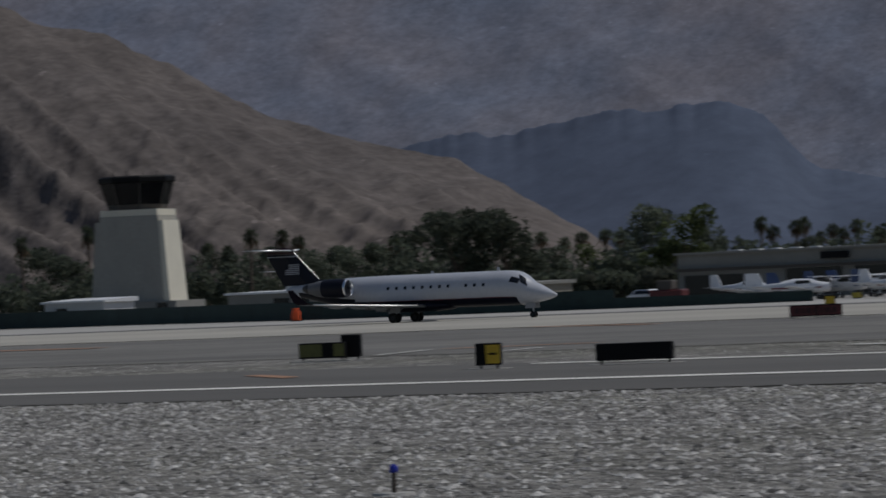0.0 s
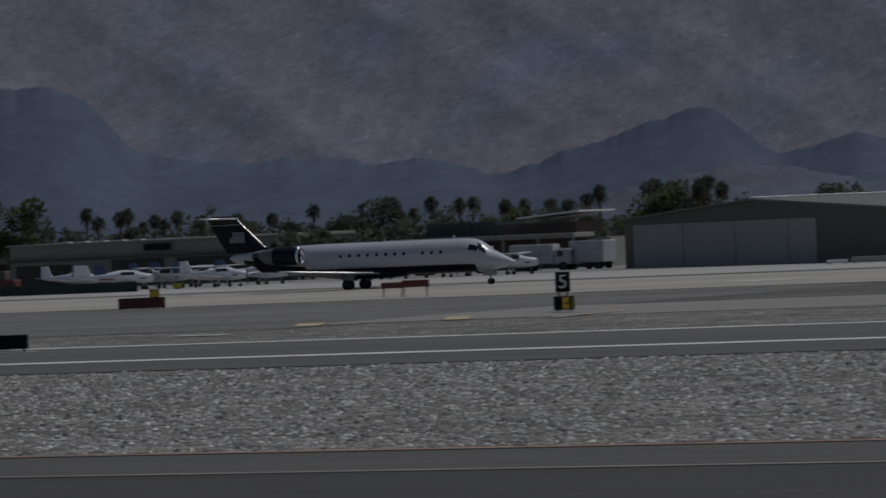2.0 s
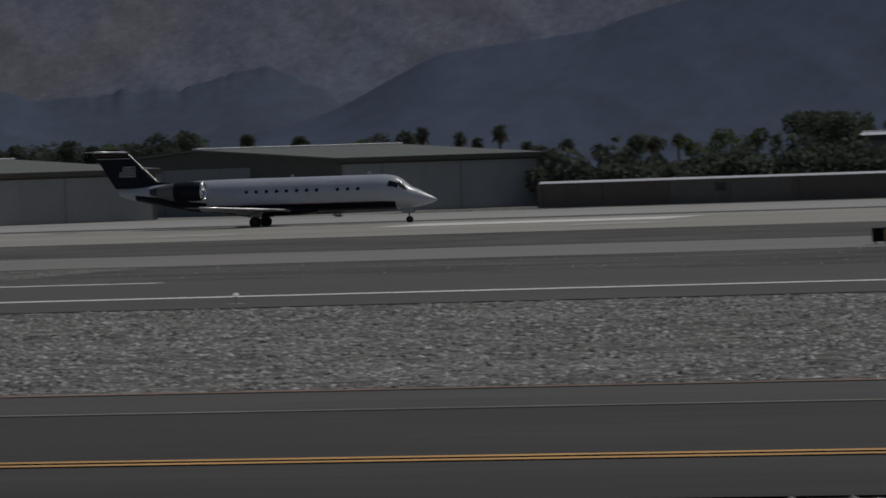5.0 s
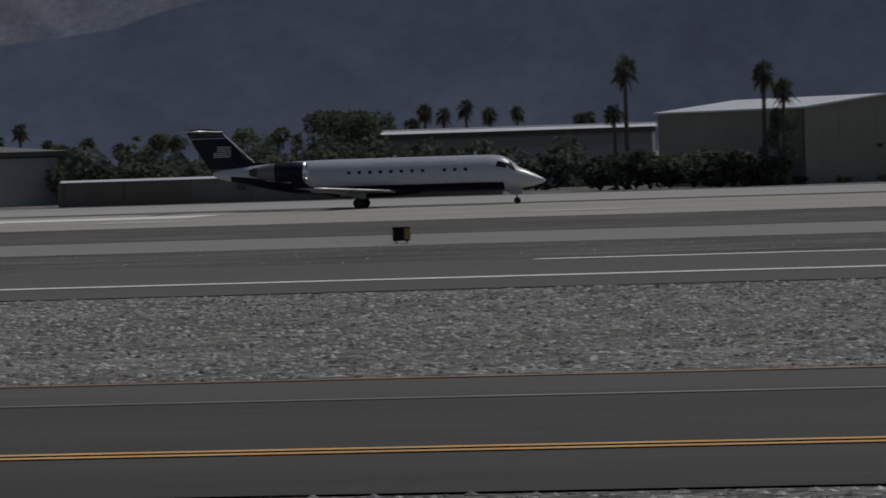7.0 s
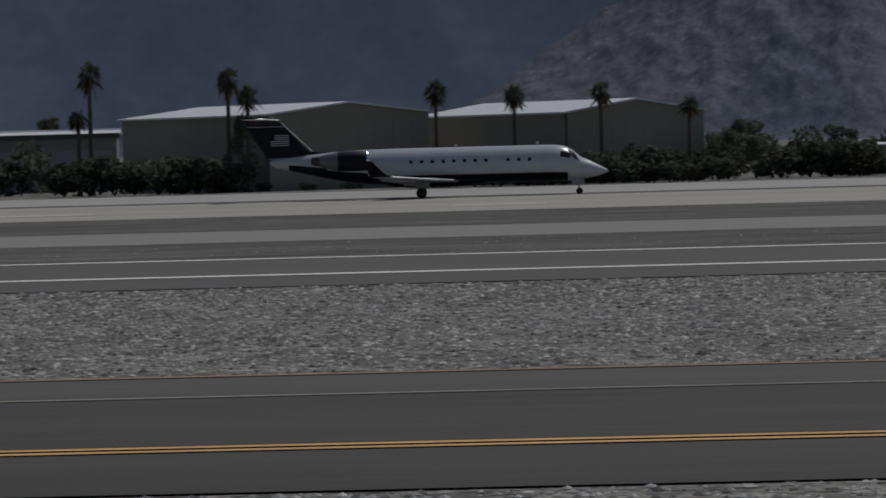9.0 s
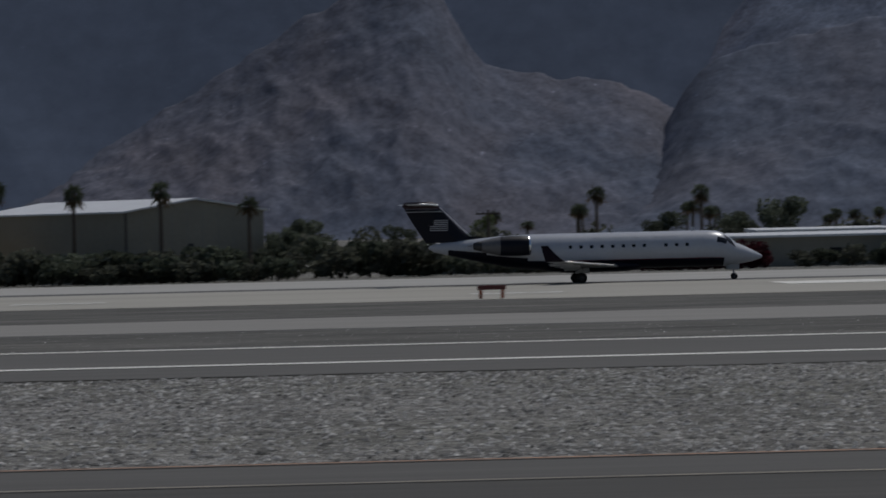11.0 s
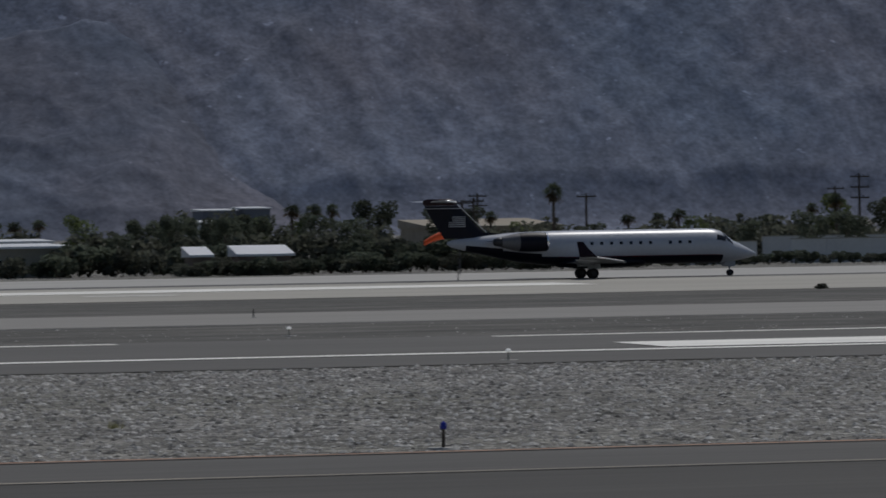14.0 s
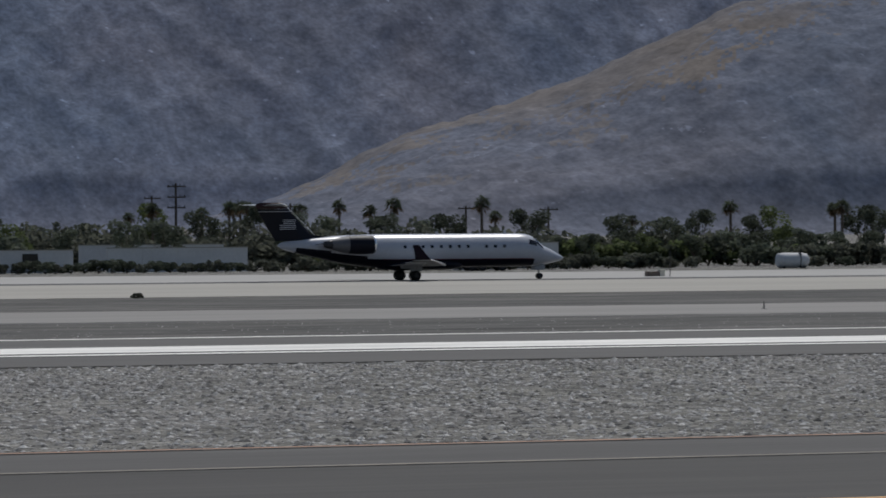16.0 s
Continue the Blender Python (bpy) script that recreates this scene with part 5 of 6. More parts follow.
def build_bizjet():
    p = thing("business_jet", "white business jet with tall tail parked behind the fence", "airplane", m=turned(-322, 441.5, -30))
    bm = bmesh.new()
    loft(bm, [ellipse(x, z, r, r, 18) for x, z, r in ((8, 1.7, 0.1), (7, 1.8, 0.6), (5, 2.0, 0.95), (-2, 2.0, 0.95), (-5, 2.3, 0.5), (-7, 2.5, 0.1))])
    part("fuselage", bm, AIR_WHITE, p, "", True)
    bm = bmesh.new()
    loft(bm, [[(a, -0.12, z), (a - c, -0.02, z), (a - c, 0.02, z), (a, 0.12, z)] for a, c, z in ((-3.4, 3.4, 2.5), (-5.8, 2.0, 5.0))])
    part("fin", bm, AIR_WHITE, p, "white tail fin")
    for s in (-1, 1):
        bm = bmesh.new()
        wing_skin(bm, [(-5.6, 0, 4.9, 1.9, 0.1), (-6.6, s * 2.9, 4.98, 1.0, 0.1)], 12)
        part("tailplane", bm, AIR_WHITE, p, "", True)
        bm = bmesh.new()
        wing_skin(bm, [(1.5, 0, 1.3, 3.2, 0.1), (-1.2, s * 6.6, 1.65, 1.2, 0.1)], 12)
        part("wing", bm, AIR_WHITE, p, "", True)
        bm = bmesh.new()
        loft(bm, [ellipse(x, 2.6, r, r, 16, s * 1.45) for x, r in ((-2.2, 0.4), (-2.4, 0.5), (-3.6, 0.5), (-4.6, 0.36))])
        part("engine", bm, AIR_GREY, p, "", True)
        bm = bmesh.new()
        tube(bm, (-0.5, s * 1.3, 0.3), (-0.5, s * 1.2, 1.3), 0.08, n=6)
        part("gear_leg", bm, AIR_GREY, p)
        add_wheel("wheel", p, -0.5, s * 1.35, 0.33, 0.2)
    add_wheel("wheel", p, 5.6, 0, 0.25, 0.18)
    bm = bmesh.new()
    tube(bm, (5.6, 0, 0.25), (5.6, 0, 1.2), 0.06, n=6)
    part("nose_leg", bm, AIR_GREY, p)


def build_trailer(x, y, turn, length, height, cab):
    name = "box_truck" if cab else "box_trailer"
    p = thing(name, "white box truck parked beside the clubhouse" if cab else "plain white box trailer parked beyond the runway", "truck" if cab else "trailer", "parked trucks and trailers", turned(x, y, turn))
    part("body", boxed(-length / 2, length / 2, -1.2, 1.2, 0.7, height, 0.06), TRUCK_WHITE, p)
    part("stripe", boxed(-length / 2 + 0.4, length / 2 - 0.4, -1.225, -1.203, 1.5, 1.75), AIR_GREY, p, "faded grey stripe")
    if cab:
        c = part("cab", boxed(length / 2 + 0.05, length / 2 + 1.9, -1.1, 1.1, 0.6, 2.2, 0.12), TRUCK_WHITE, p, "white cab")
        part("windscreen", boxed(length / 2 + 1.1, length / 2 + 1.92, -1.0, 1.0, 1.45, 2.05, 0.05), DARK_GLASS, c)
        part("side_window", boxed(length / 2 + 0.4, length / 2 + 1.0, -1.12, -1.05, 1.4, 2.0), DARK_GLASS, c)
    for wx in (-length / 2 + 0.9, -length / 2 + 1.9) + ((length / 2 + 1.0,) if cab else (length / 2 - 1.0,)):
        for s in (-1, 1):
            add_wheel("wheel", p, wx, s * 0.98, 0.45, 0.3)
    return p


def build_car(x, y, turn, mat, label):
    p = thing("car", label, "car", "parked cars", turned(x, y, turn))
    bm = bmesh.new()
    prof = ((-2.2, 0.35), (-2.25, 0.8), (-1.9, 0.95), (-1.3, 1.45), (0.4, 1.48), (1.1, 0.98), (2.1, 0.85), (2.25, 0.6), (2.2, 0.35))
    loft(bm, [[(a, yy * (0.82 if z > 1.2 else 1.0), z) for a, z in prof] for yy in (-0.88, 0.88)])
    part("body", bm, mat, p)
    for s in (-1, 1):
        bm = bmesh.new()
        bm.faces.new([bm.verts.new((a, s * 0.885 * (0.84 if z > 1.2 else 1.0), z)) for a, z in ((-1.5, 1.02), (0.85, 1.02), (0.35, 1.4), (-1.2, 1.38))])
        part("side_window", bm, DARK_GLASS, p)
        for wx in (-1.4, 1.4):
            add_wheel("wheel", p, wx, s * 0.8, 0.32, 0.2)


def build_apron():
    low = build_light_plane(False, AIR_RED)
    high = build_light_plane(True, AIR_BLUE)
    low.matrix_basis = turned(-253, 418, -8)
    high.matrix_basis = turned(-240, 409, 35)
    for k, (x, y, a, proto) in enumerate(((-238.4, 403, 15, low), (-237.5, 409, -10, high), (-236.5, 413, 8, high), (-225.6, 399, -5, low), (-226.2, 408, 10, high), (-231, 405, -20, high), (-243.5, 411, 24, low), (-216.6, 408, 5, low), (-214.6, 412, 170, low), (-209.2, 411, -15, high), (-207.0, 414, 20, high), (-201.5, 412, 12, high))):
        copy_thing(proto, turned(x, y, a))
    build_bizjet()
    build_trailer(-222, 439, 12, 8.4, 2.75, False)
    build_trailer(-213, 440, 8, 4.6, 2.7, True)
    build_trailer(-207, 441, 170, 4.2, 2.9, True)
    build_trailer(165.4, 430, -6, 4.9, 2.0, False)
    t = thing("tractor", "dark red aircraft tug on the apron", "tug", m=turned(-262.5, 418, 10))
    part("body", boxed(-1.7, 1.7, -0.9, 0.9, 0.4, 1.4, 0.1), SIGN_RED, t)
    part("cab", boxed(-0.9, 0.6, -0.8, 0.8, 1.403, 2.3, 0.08), DARKPANEL, t)
    for wx in (-1.1, 1.1):
        for s in (-1, 1):
            add_wheel("wheel", t, wx, s * 0.9, 0.42, 0.3)
    build_car(-352, 428, 5, AIR_WHITE, "white car parked behind the fence")
    build_car(-271, 428, -10, AIR_WHITE, "white car parked on the apron")
    s = thing("barrier", "low white barrier beside the hangar", "barrier", m=turned(-161.9, 395, 20))
    part("beam", boxed(-0.9, 0.9, -0.2, 0.2, 0.12, 0.42, 0.03), AIR_WHITE, s)
    for u in (-0.7, 0.7):
        part("foot", boxed(u - 0.15, u + 0.15, -0.3, 0.3, 0.0, 0.118), TOWERGREY, s)
    s = thing("barrier", "long low grey barrier beside the hangar", "barrier", m=turned(-159.3, 396.5, 20))
    part("beam", boxed(-1.75, 1.75, -0.15, 0.15, 0.1, 0.6, 0.03), DOORPANEL, s)
    for u in (-1.4, 0.0, 1.4):
        part("foot", boxed(u - 0.12, u + 0.12, -0.28, 0.28, 0.0, 0.098), TOWERGREY, s)
    for x, y in ((-231, 399), (-143.9, 366)):
        s = thing("chock_box", "small yellow equipment box on the apron", "box", "yellow equipment boxes", turned(x, y, 10))
        part("body", boxed(-0.34, 0.34, -0.3, 0.3, 0.1, 0.5, 0.03), TAILLIGHT, s)
        part("lid", boxed(-0.36, 0.36, -0.32, 0.32, 0.503, 0.56, 0.02), TAILLIGHT, s)
        part("skid", boxed(-0.3, 0.3, -0.25, 0.25, 0.0, 0.097), SIGN_BLACK, s)


build_apron()

# ---- trees, palms and bushes ----
PALM_TRUNK = surface("palm_trunk", (0.11, 0.085, 0.065), 0.95, vary=0.25, scale=1.2, bump=0.4, stretch=(1, 1, 3))
BARK = surface("tree_bark", (0.09, 0.07, 0.055), 0.95, vary=0.25, scale=1.0, bump=0.4)
FROND = surface("palm_frond", (0.088, 0.104, 0.068), 0.6, vary=0.3, scale=0.8, bump=0.1, piece=0.3, gloss=0.1)
DEAD_FROND = surface("dead_palm_frond", (0.13, 0.095, 0.06), 0.9, vary=0.3, scale=0.8, bump=0.1, gloss=0.1)
LEAF = surface("dark_tree_leaves", (0.1, 0.115, 0.084), 0.65, vary=0.4, scale=0.5, bump=0.1, piece=0.35, gloss=0.1)
LEAF_LIGHT = surface("light_green_leaves", (0.11, 0.135, 0.06), 0.65, vary=0.35, scale=0.5, bump=0.1, piece=0.3, gloss=0.1)
HEDGE = surface("grey_green_hedge_leaves", (0.118, 0.124, 0.096), 0.7, vary=0.4, scale=0.7, bump=0.1, piece=0.35, gloss=0.1)
BLOSSOM = surface("crimson_blossom", (0.075, 0.014, 0.022), 0.7, vary=0.4, scale=0.7, bump=0.1, piece=0.2)
DRY = surface("dry_weed", (0.3, 0.29, 0.15), 0.8, vary=0.3, scale=2, bump=0.1)


def let_light_through(m, share=0.45):
    """Leaves pass part of the light that falls on their other side."""
    n, l = m.node_tree.nodes, m.node_tree.links
    p, out = n["Principled BSDF"], n["Material Output"]
    t, mix = n.new("ShaderNodeBsdfTranslucent"), n.new("ShaderNodeMixShader")
    l.new(p.inputs["Base Color"].links[0].from_socket, t.inputs["Color"])
    mix.inputs[0].default_value = share
    l.new(p.outputs["BSDF"], mix.inputs[1])
    l.new(t.outputs["BSDF"], mix.inputs[2])
    l.new(mix.outputs["Shader"], out.inputs["Surface"])


for m in (DRY, FROND, DEAD_FROND, LEAF, LEAF_LIGHT, HEDGE, BLOSSOM):
    let_light_through(m)


def palm_proto(seed):
    """A fan palm ten metres tall."""
    rng = random.Random(seed)
    p = thing("palm_tree", "tall fan palm with ragged dark crown", "tree", "palms behind the field")
    bm = bmesh.new()
    n = 9
    bend = rng.uniform(-0.35, 0.35)
    loft(bm, [[(bend * (z / 10) ** 2 + r * math.cos(2 * math.pi * i / n), r * math.sin(2 * math.pi * i / n), z) for i in range(n)] for z, r in ((0, 0.34), (0.5, 0.24), (3, 0.2), (6, 0.18), (9.0, 0.16))])
    part("trunk", bm, PALM_TRUNK, p, "", True)
    top = Vector((bend * 0.81, 0, 8.95))

    def frond(bm, az, el, length, width, droop):
        way = Vector((math.cos(az) * math.cos(el), math.sin(az) * math.cos(el), math.sin(el)))
        side = Vector((-math.sin(az), math.cos(az), 0))
        a = top + way * length * 0.38
        up = way.cross(side)
        fan = []
        for k in range(7):
            u = -1 + k / 3
            tip = a + way * length * (0.62 - 0.25 * u * u) + side * width * u + Vector((0, 0, -droop * (0.4 + u * u)))
            fan.append(tip)
        va = bm.verts.new(a)
        for k in range(6):
            m = (fan[k] + fan[k + 1]) / 2 * 0.45 + a * 0.55 + up * 0.05
            bm.faces.new((va, bm.verts.new(fan[k]), bm.verts.new(m)))
        tube(bm, top, a, 0.025, 0.015, 3)
    bm = bmesh.new()
    for k in range(58):
        frond(bm, rng.uniform(0, 6.28), rng.uniform(-0.9, 1.4), rng.uniform(0.9, 1.45), rng.uniform(0.45, 0.75), rng.uniform(0.25, 0.8))
    part("crown", bm, FROND, p, "dark green fan fronds")
    bm = bmesh.new()
    for k in range(30):
        frond(bm, rng.uniform(0, 6.28), rng.uniform(-1.45, -0.7), rng.uniform(1.0, 2.3), rng.uniform(0.3, 0.5), 0.15)
    part("skirt", bm, DEAD_FROND, p, "brown skirt of dead fronds")
    return p


def leaf_cloud(bm, rng, lobes, count, size):
    """Small bent leaf sprays scattered through a few lobes."""
    for k in range(count):
        c, r = lobes[rng.randrange(len(lobes))]
        d = Vector((rng.gauss(0, 1), rng.gauss(0, 1), rng.gauss(0, 1)))
        d.normalize()
        q = Vector(c) + Vector((d.x * r[0], d.y * r[1], d.z * r[2])) * (rng.uniform(0.35, 1.0) ** 0.5 + rng.uniform(-0.05, 0.12))
        u = Vector((rng.gauss(0, 1), rng.gauss(0, 1), rng.gauss(0, 0.7))).normalized()
        v = u.cross(Vector((rng.gauss(0, 1), rng.gauss(0, 1), rng.gauss(0, 1)))).normalized()
        s = size * rng.uniform(0.6, 1.3)
        a, b, c2, e = q - u * s, q + v * s * 0.55, q + u * s, q - v * s * 0.55 + Vector((0, 0, s * 0.3))
        va, vb, vc, ve = (bm.verts.new(w) for w in (a, b, c2, e))
        bm.faces.new((va, vb, vc))
        bm.faces.new((va, vc, ve))


def leaf_proto(seed, leaves, label):
    """A broad tree ten metres tall."""
    rng = random.Random(seed)
    p = thing("broadleaf_tree", label, "tree", "trees behind the field")
    bm = bmesh.new()
    tube(bm, (0, 0, 0), (0.1, 0, 2.6), 0.3, 0.2, 8)
    lobes = [((0, 0, 6.0), (2.6, 2.4, 2.6))]
    for k in range(7):
        a = 6.28 * k / 7 + rng.uniform(-0.3, 0.3)
        c = (math.cos(a) * rng.uniform(1.4, 2.6), math.sin(a) * rng.uniform(1.4, 2.4), rng.uniform(3.6, 8.4))
        lobes.append((c, (rng.uniform(1.1, 1.8), rng.uniform(1.1, 1.8), rng.uniform(0.9, 1.6))))
        tube(bm, (0.1, 0, 2.5), c, 0.11, 0.03, 6)
    part("trunk", bm, BARK, p, "trunk with spreading limbs")
    bm = bmesh.new()
    leaf_cloud(bm, rng, lobes, 1900, 0.27)
    part("crown", bm, leaves, p, "uneven crown of small leaves")
    return p


def bush_proto(seed, leaves, name, label, group, category="bush"):
    """A dense bush two metres tall."""
    rng = random.Random(seed)
    p = thing(name, label, category, group)
    bm = bmesh.new()
    for k in range(5):
        a = 6.28 * k / 5
        tube(bm, (0, 0, 0), (math.cos(a) * 0.7, math.sin(a) * 0.7, 1.2), 0.05, 0.02, 5)
    part("branching_stem", bm, BARK, p)
    lobes = [((0, 0, 0.85), (1.2, 1.1, 0.85))]
    for k in range(6):
        a = 6.28 * k / 6 + rng.uniform(-0.3, 0.3)
        lobes.append(((math.cos(a) * 0.9, math.sin(a) * 0.8, rng.uniform(0.5, 1.45)), (0.6, 0.6, 0.5)))
    bm = bmesh.new()
    leaf_cloud(bm, rng, lobes, 620, 0.2)
    for v in bm.verts:
        v.co.z = max(v.co.z, 0.01)
    part("foliage", bm, leaves, p, "dense small leaves")
    return p


PALMS = [palm_proto(k) for k in (11, 12, 13)]
TREES = [leaf_proto(21, LEAF, "dark green broadleaf tree with uneven crown"), leaf_proto(22, LEAF, "dark green broadleaf tree with uneven crown"), leaf_proto(23, LEAF_LIGHT, "lighter green broadleaf tree with open crown")]
plant_rng = random.Random(5)
spare = {id(p): True for p in PALMS + TREES}


def put(proto, x, y, sx, sz):
    """Stand the first of a kind, then its copies."""
    m = Matrix.Translation((x, y, 0)) @ Matrix.Rotation(plant_rng.uniform(0, 6.28), 4, "Z") @ Matrix.Diagonal((sx, sx, sz, 1))
    if spare.pop(id(proto), False):
        proto.matrix_basis = m
        return proto
    return copy_thing_scaled(proto, m)


def copy_thing_scaled(proto, m):
    keep = proto.matrix_basis.copy()
    proto.matrix_basis = Matrix.Identity(4)
    made = copy_thing(proto, m)
    proto.matrix_basis = keep
    return made


def grow(kind, rows):
    for x, y, top in rows:
        top = max(top, 2.5)
        if kind == "palm":
            s = top / 10.2
            w = 0.72 + 0.3 * min(1.2, s)
            put(plant_rng.choice(PALMS), x, y, w, s)
        else:
            s = top / 9.6
            put(TREES[plant_rng.choice((0, 0, 1, 1, 2))], x, y, max(s, 0.45) * plant_rng.uniform(0.9, 1.25), s)


def build_trees():
    put(TREES[1], -41.4, 430.4, 0.42, 0.72)
    grow("palm", ((-465, 564, 12.8), (-482, 600, 14.7), (-406, 541, 11.9), (-417, 563, 11.9), (-460, 624, 11.9), (-424, 555, 10.3), (-449, 592, 10.3), (-390, 546, 9.1), (-403, 570, 10.0), (-390, 587, 10.0), (-402, 611, 9.3), (-405, 620, 10.1), (-406, 628, 10.5), (-361, 562, 9.2), (-364, 603, 10.8), (-344, 579, 9.7), (-354, 598, 10.3), (-370, 633, 9.5), (-351, 607, 9.7), (-364, 636, 9.0),))
    grow("leaf", ((-401, 575, 12.2), (-348, 506, 12.4), (-342, 508, 12.1), (-350, 514, 11.7), (-368, 579, 13.0), (-315, 504, 11.0), (-358, 579, 9.2), (-483, 590, 10.8), (-421, 554, 8.6), (-391, 537, 8.2), (-361, 504, 8.0), (-414, 586, 8.2), (-358, 541, 7.5), (-359, 554, 7.4), (-473, 585, 10.1), (-422, 565, 8.9),))
    grow("palm", ((-317, 564, 8.7), (-327, 592, 8.6), (-315, 582, 9.6), (-307, 602, 10.0), (-303, 603, 9.6), (-287, 575, 9.6), (-266, 542, 8.6), (-309, 636, 9.5), (-287, 599, 9.0), (-271, 571, 8.6), (-266, 570, 10.2), (-240, 543, 10.2), (-251, 571, 11.0), (-246, 564, 9.9), (-314, 610, 8.6), (-344, 573, 9.1), (-368, 626, 8.5), (-352, 605, 8.6), (-322, 563, 7.7), (-317, 559, 7.9),))
    grow("leaf", ((-299, 573, 9.4), (-241, 531, 9.3), (-257, 571, 10.0), (-288, 538, 7.4), (-308, 583, 7.9), (-347, 585, 7.5), (-301, 539, 6.8), (-284, 520, 6.4), (-290, 560, 6.4), (-261, 531, 7.3), (-265, 553, 6.9), (-237, 504, 5.5), (-270, 583, 6.0),))
    grow("palm", ((-296, 630, 9.8), (-239, 541, 9.5), (-251, 570, 9.1), (-185, 581, 9.5), (-176, 574, 9.0),))
    grow("leaf", ((-240, 532, 7.3), (-256, 574, 8.9), (-238, 583, 9.0), (-190, 501, 7.5), (-187, 504, 8.0), (-198, 547, 8.6), (-204, 570, 8.0), (-178, 511, 8.1), (-201, 588, 9.1), (-183, 545, 9.3), (-177, 532, 8.9),))
    grow("palm", ((-193, 605, 9.8), (-171, 559, 8.9), (-166, 596, 9.8), (-143, 548, 9.3), (-162, 600, 8.9), (-165, 620, 8.3), (-147, 577, 7.3), (-143, 582, 7.5), (-135, 565, 6.6), (-124, 547, 7.0), (-139, 628, 7.9), (-126, 630, 7.2), (-106, 586, 8.7),))
    grow("leaf", ((-168, 571, 8.0), (-157, 551, 8.4), (-125, 500, 6.5), (-119, 504, 5.6), (-133, 579, 7.2), (-125, 576, 6.9), (-118, 561, 7.8), (-114, 552, 7.6), (-109, 569, 9.2), (-95, 510, 8.8),))
    grow("palm", ((-111, 615, 9.4), (-100, 572, 8.6), (-97, 564, 10.2), (-101, 602, 10.1), (-94, 577, 10.8), (-92, 582, 9.7), (-97, 637, 10.4), (-77, 556, 8.5), (-83, 607, 9.0),))
    grow("palm", ((-56, 435, 12.9), (-57, 434, 8.2), (-43, 432, 11.9), (-41, 430, 10.1),))
    grow("leaf", ((-95, 500, 8.6), (-92, 500, 8.5), (-82, 460, 4.4), (-76, 459, 4.4), (-72, 459, 3.6),))
    grow("palm", ((-24, 432, 10.1), (-17, 435, 9.5), (-9, 432, 9.6), (-1, 431, 8.0),))
    grow("leaf", ((2, 521, 4.5), (5, 561, 5.8), (8, 522, 2.5), (11, 517, 2.1),))
    grow("palm", ((30, 610, 6.8), (38, 566, 7.0), (53, 582, 7.5), (52, 549, 6.6), (70, 576, 6.0), (68, 541, 5.8), (77, 589, 6.1),))
    grow("palm", ((36, 508, 9.0), (47, 505, 8.8),))
    grow("leaf", ((27, 582, 6.1), (46, 534, 5.6), (58, 527, 6.9), (2, 440, 4.4), (5, 587, 6.0), (15, 510, 5.1), (5, 440, 3.8), (52, 516, 5.4),))
    grow("palm", ((34, 605, 5.4), (42, 629, 7.6), (43, 633, 7.6), (55, 612, 7.5), (58, 605, 6.7), (67, 558, 5.2), (93, 615, 5.5),))
    grow("leaf", ((59, 535, 6.9), (55, 545, 5.4), (44, 532, 5.0), (77, 549, 6.4), (91, 576, 5.4), (87, 509, 5.5),))
    grow("leaf", ((91, 562, 5.7), (94, 558, 6.0), (97, 560, 5.6), (100, 563, 5.9), (104, 559, 5.8)))
    grow("palm", ((102, 551, 7.5), (106, 558, 7.5), (119, 614, 7.8), (137, 599, 6.3), (145, 559, 5.6), (149, 560, 5.7), (147, 543, 6.1), (191, 635, 7.0), (190, 598, 7.4), (198, 609, 8.1), (193, 588, 8.2),))
    grow("palm", ((125, 515, 9.2),))
    grow("leaf", ((110, 541, 7.3), (100, 503, 5.6), (118, 540, 6.8), (129, 580, 7.0), (85, 556, 5.5), (83, 521, 5.9), (138, 584, 4.8), (141, 563, 4.6), (155, 554, 5.1), (165, 567, 5.0), (179, 584, 7.8), (188, 568, 7.1), (170, 504, 6.1), (87, 514, 5.5), (97, 548, 5.9), (78, 527, 4.2), (102, 536, 6.3),))
    grow("palm", ((171, 558, 7.8), (187, 577, 8.1), (196, 600, 8.4), (191, 561, 7.7), (205, 586, 8.4), (199, 557, 7.5), (197, 543, 8.3), (228, 589, 6.7), (246, 585, 6.0),))
    grow("palm", ((195, 508, 8.2), (231, 519, 7.6), (240, 509, 7.3), (240, 507, 7.5),))
    grow("leaf", ((167, 525, 6.6), (231, 584, 6.5), (219, 524, 6.0), (228, 531, 5.3), (257, 587, 6.4), (227, 503, 5.8), (230, 503, 6.7), (278, 581, 6.8), (262, 543, 6.2), (217, 585, 5.6), (192, 555, 6.1), (190, 526, 6.2), (201, 535, 5.8),))
    grow("leaf", ((188, 459, 3.4), (196, 469, 3.7), (196, 461, 3.6), (200, 459, 3.6), (207, 465, 3.9), (206, 456, 3.9), (212, 457, 4.2), (225, 477, 3.5), (227, 473, 3.8), (128, 465, 5.0), (131, 458, 4.6), (137, 456, 5.5), (141, 455, 5.4),))


BUSHES = [bush_proto(31, HEDGE, "bush", "grey-green bush along the runway fence", "bushes along the field"), bush_proto(32, LEAF, "bush", "dark green bush along the runway fence", "bushes along the field")]
RED_BUSH = bush_proto(33, BLOSSOM, "bougainvillea", "crimson flowering bougainvillea hedge plant", "bougainvillea row")
GREEN_BUSH = bush_proto(34, LEAF_LIGHT, "bush", "light green shrub behind the hedge", "green shrubs")
for b in BUSHES + [RED_BUSH, GREEN_BUSH]:
    spare[id(b)] = True


